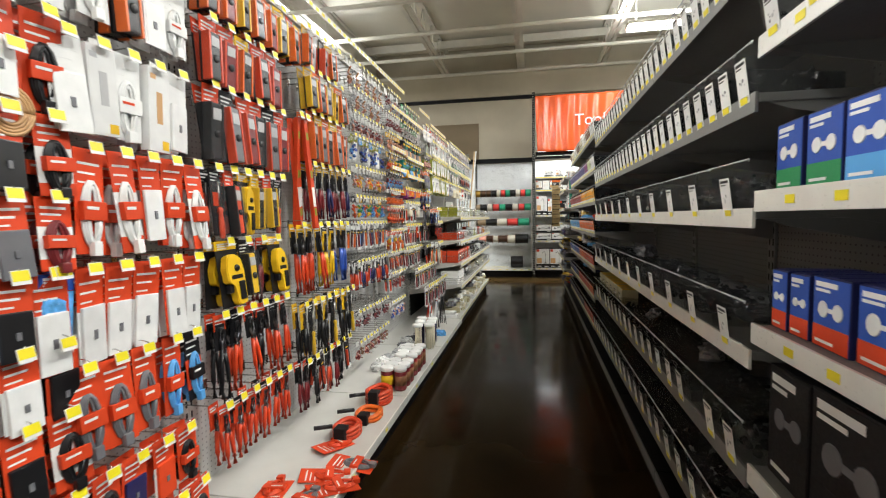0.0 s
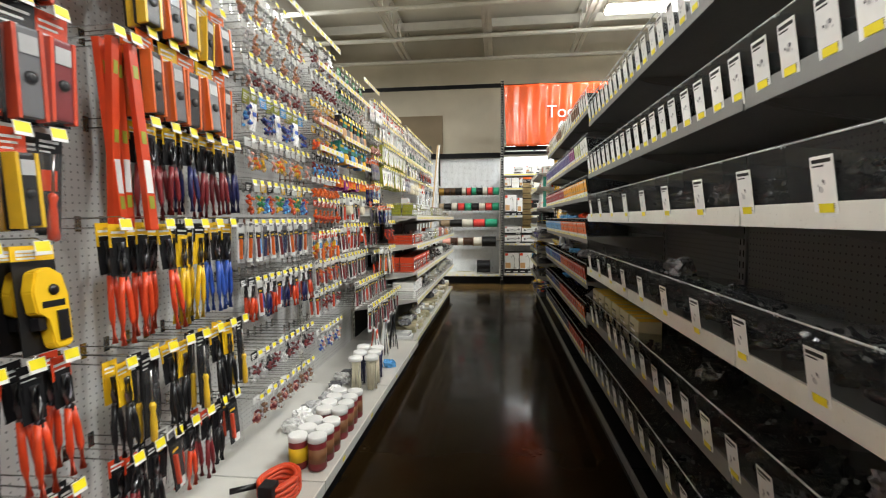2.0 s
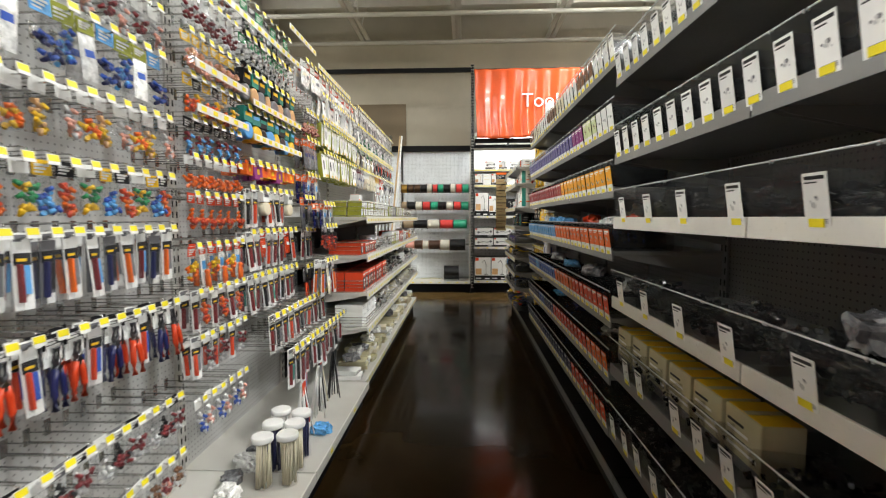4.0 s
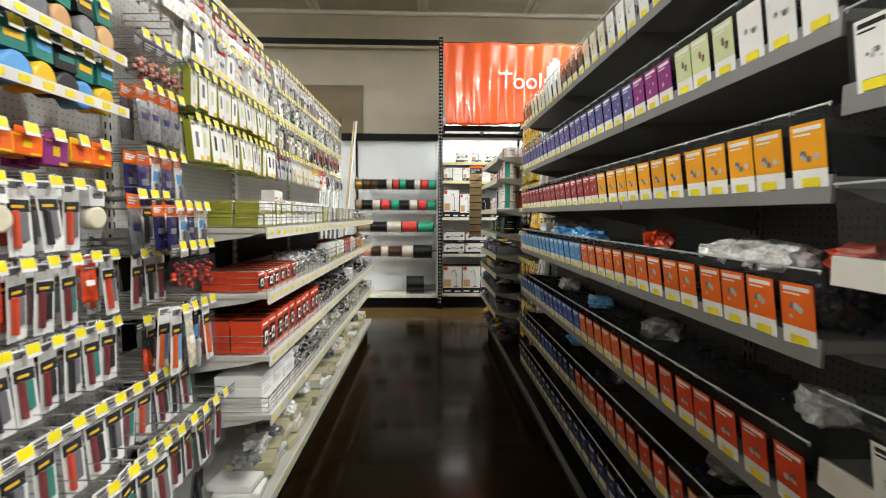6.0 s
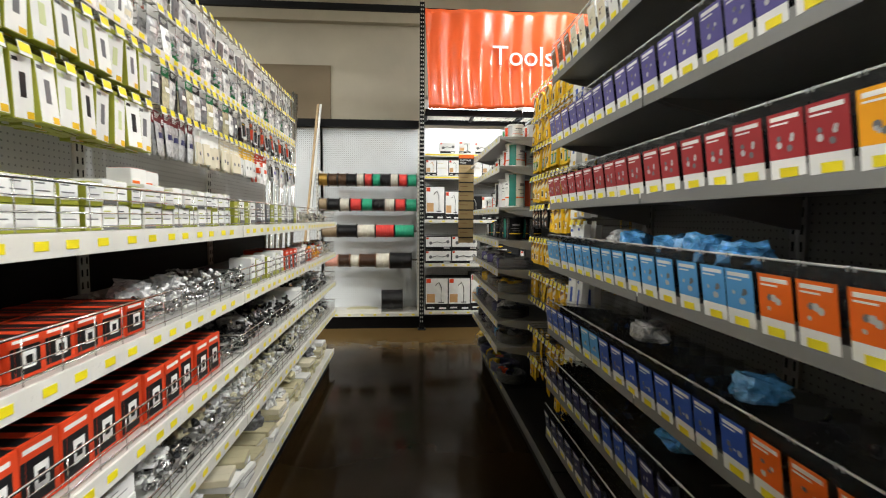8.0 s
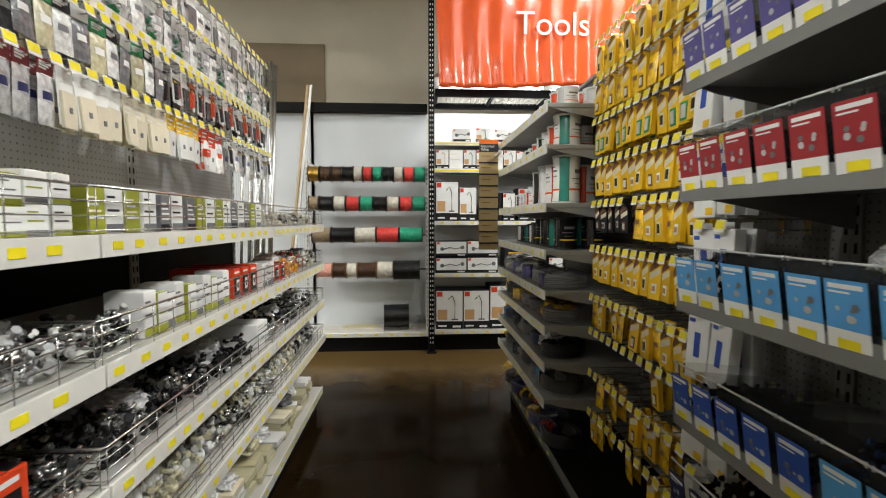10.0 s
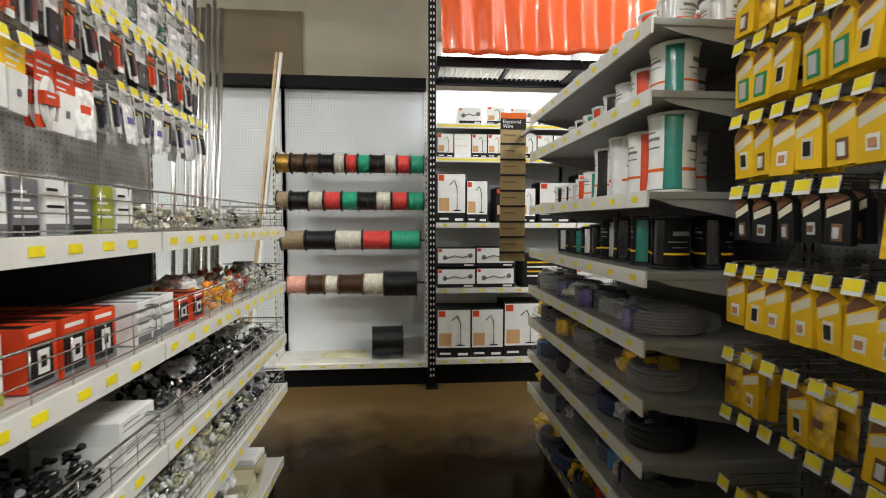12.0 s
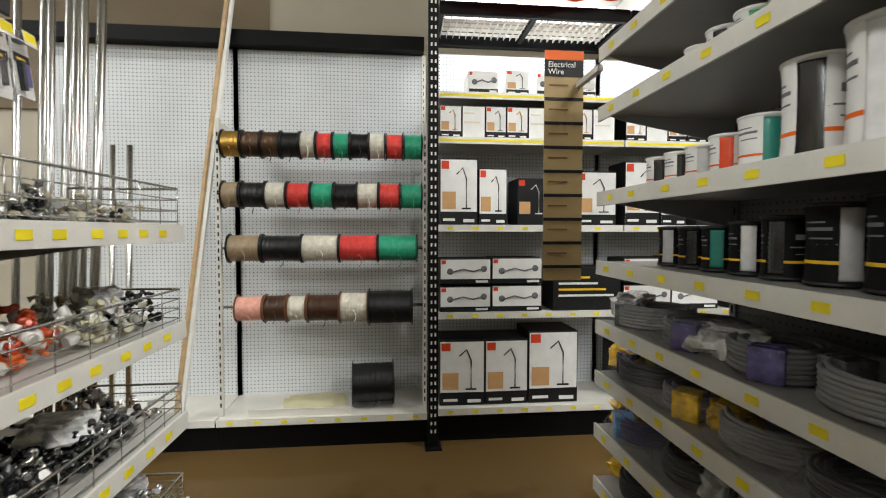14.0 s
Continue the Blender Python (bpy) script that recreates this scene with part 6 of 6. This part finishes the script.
for z, r, items, flange in ROWS_R:
    bm = bmesh.new()
    tube(bm, (-0.985, RYF, z), (0.265, RYF, z), 0.009, 8)
    part("bar", bm, "chrome", rack)
    total = sum(w for _, w in items)
    x = -0.36 - total / 2
    for wire, w in items:
        m1, m3, m2 = reel_meshes(r, w - 0.003, WIRES[wire], flange)
        ob = tagged(new("wire_reel", m1), f"reel of {'dull bronze' if wire == 'steel' else wire} wire hung on a rack bar", "reel", "reels on the rack")
        ob.matrix_basis = pose(x + w / 2, RYF, z, rng.uniform(-15, 15), 0, 0)
        part("winding", m2, None, ob)
        part("end_flange", m3, None, ob)
        x += w
z = 0.87
bm = bmesh.new()
tube(bm, (-0.99, RYF, z), (0.27, RYF, z), 0.009, 8)
part("bar", bm, "chrome", rack)
x = -0.90
for wire, w, r in (("pink", 0.17, 0.085), ("brown", 0.14, 0.092), ("white", 0.12, 0.085), ("brown", 0.2, 0.095), ("white", 0.18, 0.105), ("black", 0.28, 0.12)):
    m1, m3, m2 = reel_meshes(r, w - 0.004, WIRES[wire], "brown" if wire != "black" else "black")
    ob = tagged(new("wire_reel", m1), f"reel of {wire} cable hung on the lowest bar", "reel", "reels on the rack")
    ob.matrix_basis = pose(x + w / 2, RYF, z - 0.01, rng.uniform(-15, 15), 0, 0)
    part("winding", m2, None, ob)
    part("end_flange", m3, None, ob)
    x += w
m1, m3, m2 = reel_meshes(0.145, 0.27, WIRES["black"], "black")
ob = tagged(new("wire_reel", m1), "large reel of black cable standing on the rack deck", "reel")
ob.matrix_basis = pose(-0.07, 11.02, 0.347, 0, 0, 4)
part("winding", m2, None, ob)
part("end_flange", m3, None, ob)
ob = tagged(part("paper_sheet", boxes((-0.2, 0.2, -0.15, 0.12, 0, 0.004), (-0.16, 0.12, -0.1, 0.14, 0.004, 0.012)), mat("yellowed_paper", (0.62, 0.58, 0.36), 0.7, var=0.1)), "yellowed sheets of paper lying on the rack deck", "paper")
ob.matrix_basis = pose(-0.45, 11.06, 0.202, 4, 0, 12)
tagged(part("deck_tray", boxes((-0.82, -0.2, 10.86, 10.868, 0.2, 0.245)), "steel_white"), "low white metal lip standing on the rack deck", "tray")

# ---- boxed lamps on the end shelves ----
LAMPB = [(w, 0.3, h, "black", "white", "black", "black", "black", "lamp") for w, h in ((0.29, 0.42), (0.28, 0.42), (0.33, 0.47), (0.27, 0.48))]
WIDE = [(0.33, 0.25, 0.16, "black", "white", "black", "grey", "black", "wide"), (0.33, 0.25, 0.165, "black", "white", "black", "grey", "black", "wide")]
EBY = EY + 0.05


def end_box(x, z, spec, label, name="lamp_carton"):
    carton(name, label, x, EBY, z, -90, spec, "lamp cartons on the end wall", 1.5)


def end_row(x0, x1, z, specs, label, gap=0.006):
    x, i = x0, 0
    while x + specs[i % len(specs)][0] < x1:
        s = specs[i % len(specs)]
        end_box(x + s[0] / 2, z, s, label)
        x += s[0] + gap
        i += 1


LW = "white and black carton picturing a floor lamp"
end_row(0.36, 1.54, 0.222, LAMPB, LW)
end_row(1.58, 2.76, 0.222, LAMPB, LW)
for x0 in (0.36, 1.58):
    for k in range(2):
        end_row(x0, x0 + 0.72, 0.827 + 0.178 * k, WIDE, "flat white and black carton picturing a clamp lamp")
    end_box(x0 + 0.97, 0.827, (0.46, 0.25, 0.28, "black", "black", "black", "yellow", "black", "stripe"), "large black carton with yellow print on the shelf")
DESK = [(0.24, 0.25, 0.42, "black", "white", "black", "black", "black", "lamp"), (0.18, 0.25, 0.36, "black", "white", "black", "black", "black", "lamp")]
for x0 in (0.36, 1.58):
    end_box(x0 + 0.12, 1.382, DESK[0], "white carton picturing a black desk lamp")
    end_box(x0 + 0.34, 1.382, DESK[1], "white carton picturing a black desk lamp")
    end_box(x0 + 0.60, 1.382, (0.2, 0.25, 0.30, "black", "black", "black", "white", "black", "lamp"), "black carton picturing a bent white lamp")
    end_box(x0 + 0.78, 1.382, (0.13, 0.25, 0.3, "black", "white", "black", "grey", "black", "lamp"), "white carton picturing a small lamp")
    end_box(x0 + 1.02, 1.382, (0.28, 0.25, 0.35, "black", "white", "black", "grey", "black", "lamp"), "white carton picturing a table lamp")
SMALLB = [(0.135, 0.2, 0.2, "black", "white", "black", "tan", "black", "lamp"), (0.145, 0.2, 0.2, "black", "white", "white", "cream", "black", "stripe"), (0.13, 0.2, 0.2, "black", "white", "black", "grey", "black", "lamp")]
TOPB = [(0.19, 0.2, 0.14, "white", "white", "black", "grey", "white", "wide"), (0.15, 0.2, 0.15, "white", "white", "black", "grey", "white", "lamp")]
for x0 in (0.36, 1.58):
    end_row(x0, x0 + 1.17, 1.932, SMALLB, "small white carton picturing a lamp bulb")
    end_row(x0 + 0.18, x0 + 1.17, 2.212, TOPB, "small white carton picturing a spot lamp", 0.05)
for r in [o for o in bpy.data.objects if o.name.startswith("wall_rack_bay")]:
    for sh in [c for c in r.children if c.name.startswith("shelf")]:
        rail = sh.children[0]
        cs = [Vector(b) for b in rail.bound_box]
        x0, x1, y0, zc = min(c.x for c in cs), max(c.x for c in cs), min(c.y for c in cs), sum(c.z for c in cs) / 8
        if zc > 1.5:
            part("price_strip", boxes((x0 + 0.01, x1 - 0.01, y0 - 0.001, y0 - 0.0002, zc - 0.008, zc + 0.008)), "tag", sh)
            continue
        strip = 0.16
        x = x0 + 0.08
        while x < x1 - 0.05:
            part("price_label", LABEL, None, sh, at=pose(x, y0 - 0.0004, zc, 0, 0, -90))
            x += strip


# ---- lit canopy over the lamp shelves ----
def canopy(x0, x1):
    root = tagged(new("light_canopy"), "black framed canopy with lit louvred panels over the shelves", "light", "lit canopies")
    part("front_frame", boxes((x0, x1, 10.80, 10.83, 2.66, 2.74), bevel=0.003), "black", root)
    part("back_frame", boxes((x0, x1, 11.24, 11.28, 2.64, 2.74)), "black", root)
    for x in (x0, (x0 + x1) / 2 - 0.015, x1 - 0.03):
        part("crossbar", boxes((x, x + 0.03, 10.83, 11.24, 2.67, 2.73)), "black", root)
    part("hood", boxes((x0, x1, 10.82, 11.28, 2.86, 2.88)), "steel_white", root)
    for y in (10.93, 11.05, 11.15):
        bm = bmesh.new()
        tube(bm, (x0 + 0.05, y, 2.80), (x1 - 0.05, y, 2.80), 0.016, 10)
        part("light_tube", bm, "tube", root)
    bm = bmesh.new()
    x = x0 + 0.04
    while x < x1 - 0.03:
        box(bm, x, x + 0.003, 10.83, 11.24, 2.69, 2.71)
        x += 0.045
    for y in (10.9, 10.97, 11.04, 11.11, 11.18):
        box(bm, x0 + 0.03, x1 - 0.03, y, y + 0.003, 2.69, 2.71)
    part("louvre", bm, "steel_white", root)
    area_lamp("canopy_light", (x0 + x1) / 2, 11.03, 2.655, x1 - x0 - 0.1, 0.34, CANOPY, color=(0.93, 0.97, 1.0))


canopy(0.35, 1.56)
canopy(1.57, 2.78)
tagged(part("top_shelf", boxes((0.34, 3.2, 10.86, 11.3, 2.88, 2.91), bevel=0.003), "steel_white"), "white steel shelf above the lit canopy", "shelf")
x = 0.45
while x < 2.8:
    end_box(x + 0.18, 2.912, (0.34, 0.3, 0.2, "black", "white", "black", "grey", "black", "wide"), "flat white and black carton stored on the top shelf")
    x += 0.38


# ---- banner ----
def banner():
    bm = bmesh.new()
    nx, nz = 90, 24
    w, h = 2.5, 1.16
    g = []
    for i in range(nx + 1):
        u = i / nx
        colm = []
        for j in range(nz + 1):
            v = j / nz
            ripple = 0.021 * math.sin(u * 62 + 1.2 * math.sin(v * 2.2)) * (0.45 + 0.55 * v) + 0.02 * math.sin(u * 17 + v * 1.5) + 0.006 * noise.noise(Vector((u * 18, v * 5, 0)))
            sag = 0.02 * math.sin(u * math.pi * 3) * v
            colm.append(bm.verts.new((0.34 + 0.05 * v * (1 - u) + w * u, 10.70 + ripple, 3.9 - h * v - sag)))
        g.append(colm)
    for i in range(nx):
        for j in range(nz):
            bm.faces.new((g[i][j], g[i][j + 1], g[i + 1][j + 1], g[i + 1][j])).smooth = True
    ob = part("banner", bm, "banner")
    ob.modifiers.new("cloth", "SOLIDIFY").thickness = 0.002
    return tagged(ob, "rippled orange vinyl banner lettered in white, hung from the rack", "banner")


def letters(name, text, x, y, z, size, material, parent, turn=0, extrude=0.001):
    cu = bpy.data.curves.new(name, "FONT")
    cu.body, cu.size, cu.extrude = text, size, extrude
    ob = new(name, cu)
    bpy.context.view_layer.update()
    me = bpy.data.meshes.new_from_object(ob.evaluated_get(bpy.context.evaluated_depsgraph_get()))
    bpy.data.objects.remove(ob)
    me.materials.clear()
    me.materials.append(material)
    out = new(name, me)
    out.parent = parent
    out.matrix_basis = pose(x, y, z, 90, 0, turn)
    return out


ban = banner()
letters("lettering", "Tools", 1.15, 10.662, 3.25, 0.33, col("white"), ban)
tagged(part("rack_beam", boxes((0.34, 3.2, 10.74, 10.77, 3.86, 3.92)), "black"), "black steel beam that carries the banner", "beam")

# ---- hanging sign, wood strips, conduit ----
sign = tagged(new("aisle_sign"), "tall narrow brown card sign with an orange and black head", "sign")
part("board", boxes((0.655, 0.81, 9.70, 9.704, 1.15, 1.94)), col("kraft"), sign)
part("red_head", boxes((0.655, 0.81, 9.698, 9.7035, 2.005, 2.04)), col("orange"), sign)
part("black_head", boxes((0.655, 0.81, 9.699, 9.7035, 1.94, 2.005)), col("black"), sign)
for k in range(8):
    z = 1.855 - 0.093 * k
    part("divider", boxes((0.655, 0.81, 9.6975, 9.7, z - 0.006, z + 0.006)), col("black"), sign)
    part("print_bar", boxes((0.672, 0.75, 9.6985, 9.7, z + 0.05, z + 0.056)), col("brown"), sign)
letters("lettering", "Electrical", 0.668, 9.6985, 1.977, 0.03, col("white"), sign)
letters("lettering", "Wire", 0.668, 9.6985, 1.950, 0.03, col("white"), sign)
part("bracket", boxes((0.78, 0.86, 9.704, 9.712, 1.9, 1.92), (0.78, 0.8, 9.50, 9.712, 1.9, 1.92)), "steel_white", sign)

PINE = mat("pine_strip", (0.55, 0.38, 0.20), 0.55, var=0.15, scale=20, bump=0.1)
for dx, m in ((0.0, PINE), (0.035, col("white", "plastic"))):
    bm = bmesh.new()
    p0, p1 = Vector((-1.22 + dx, 10.80, 0.19)), Vector((-1.02 + dx, 11.19, 2.86))
    q = (p1 - p0).to_track_quat("Z", "Y").to_matrix().to_4x4()
    box(bm, -0.013, 0.013, -0.008, 0.008, 0, (p1 - p0).length, bevel=0.001)
    ob = tagged(part("wood_strip" if m == PINE else "trim_strip", bm, m), "long thin strip leaning against the pegboard", "strip")
    ob.matrix_basis = Matrix.Translation(p0) @ q
for k in range(9):
    bm = bmesh.new()
    top = 2.62 if k < 7 else 1.82
    x, y = (-1.26 + 0.036 * k, 9.66 + 0.05 * (k % 3)) if k < 7 else (-1.52 + 0.09 * (k - 7), 10.7)
    tube(bm, (0, 0, 0), (0.02 * (k % 3 - 1) + 0.09 if k < 7 else 0.03, 0.03, top), 0.012 + 0.002 * (k % 3), 10)
    ob = tagged(part("metal_conduit", bm, "chrome"), "long galvanised steel conduit standing upright", "pipe", "conduits standing at the shelf end")
    ob.location = (x, y, 0.0)
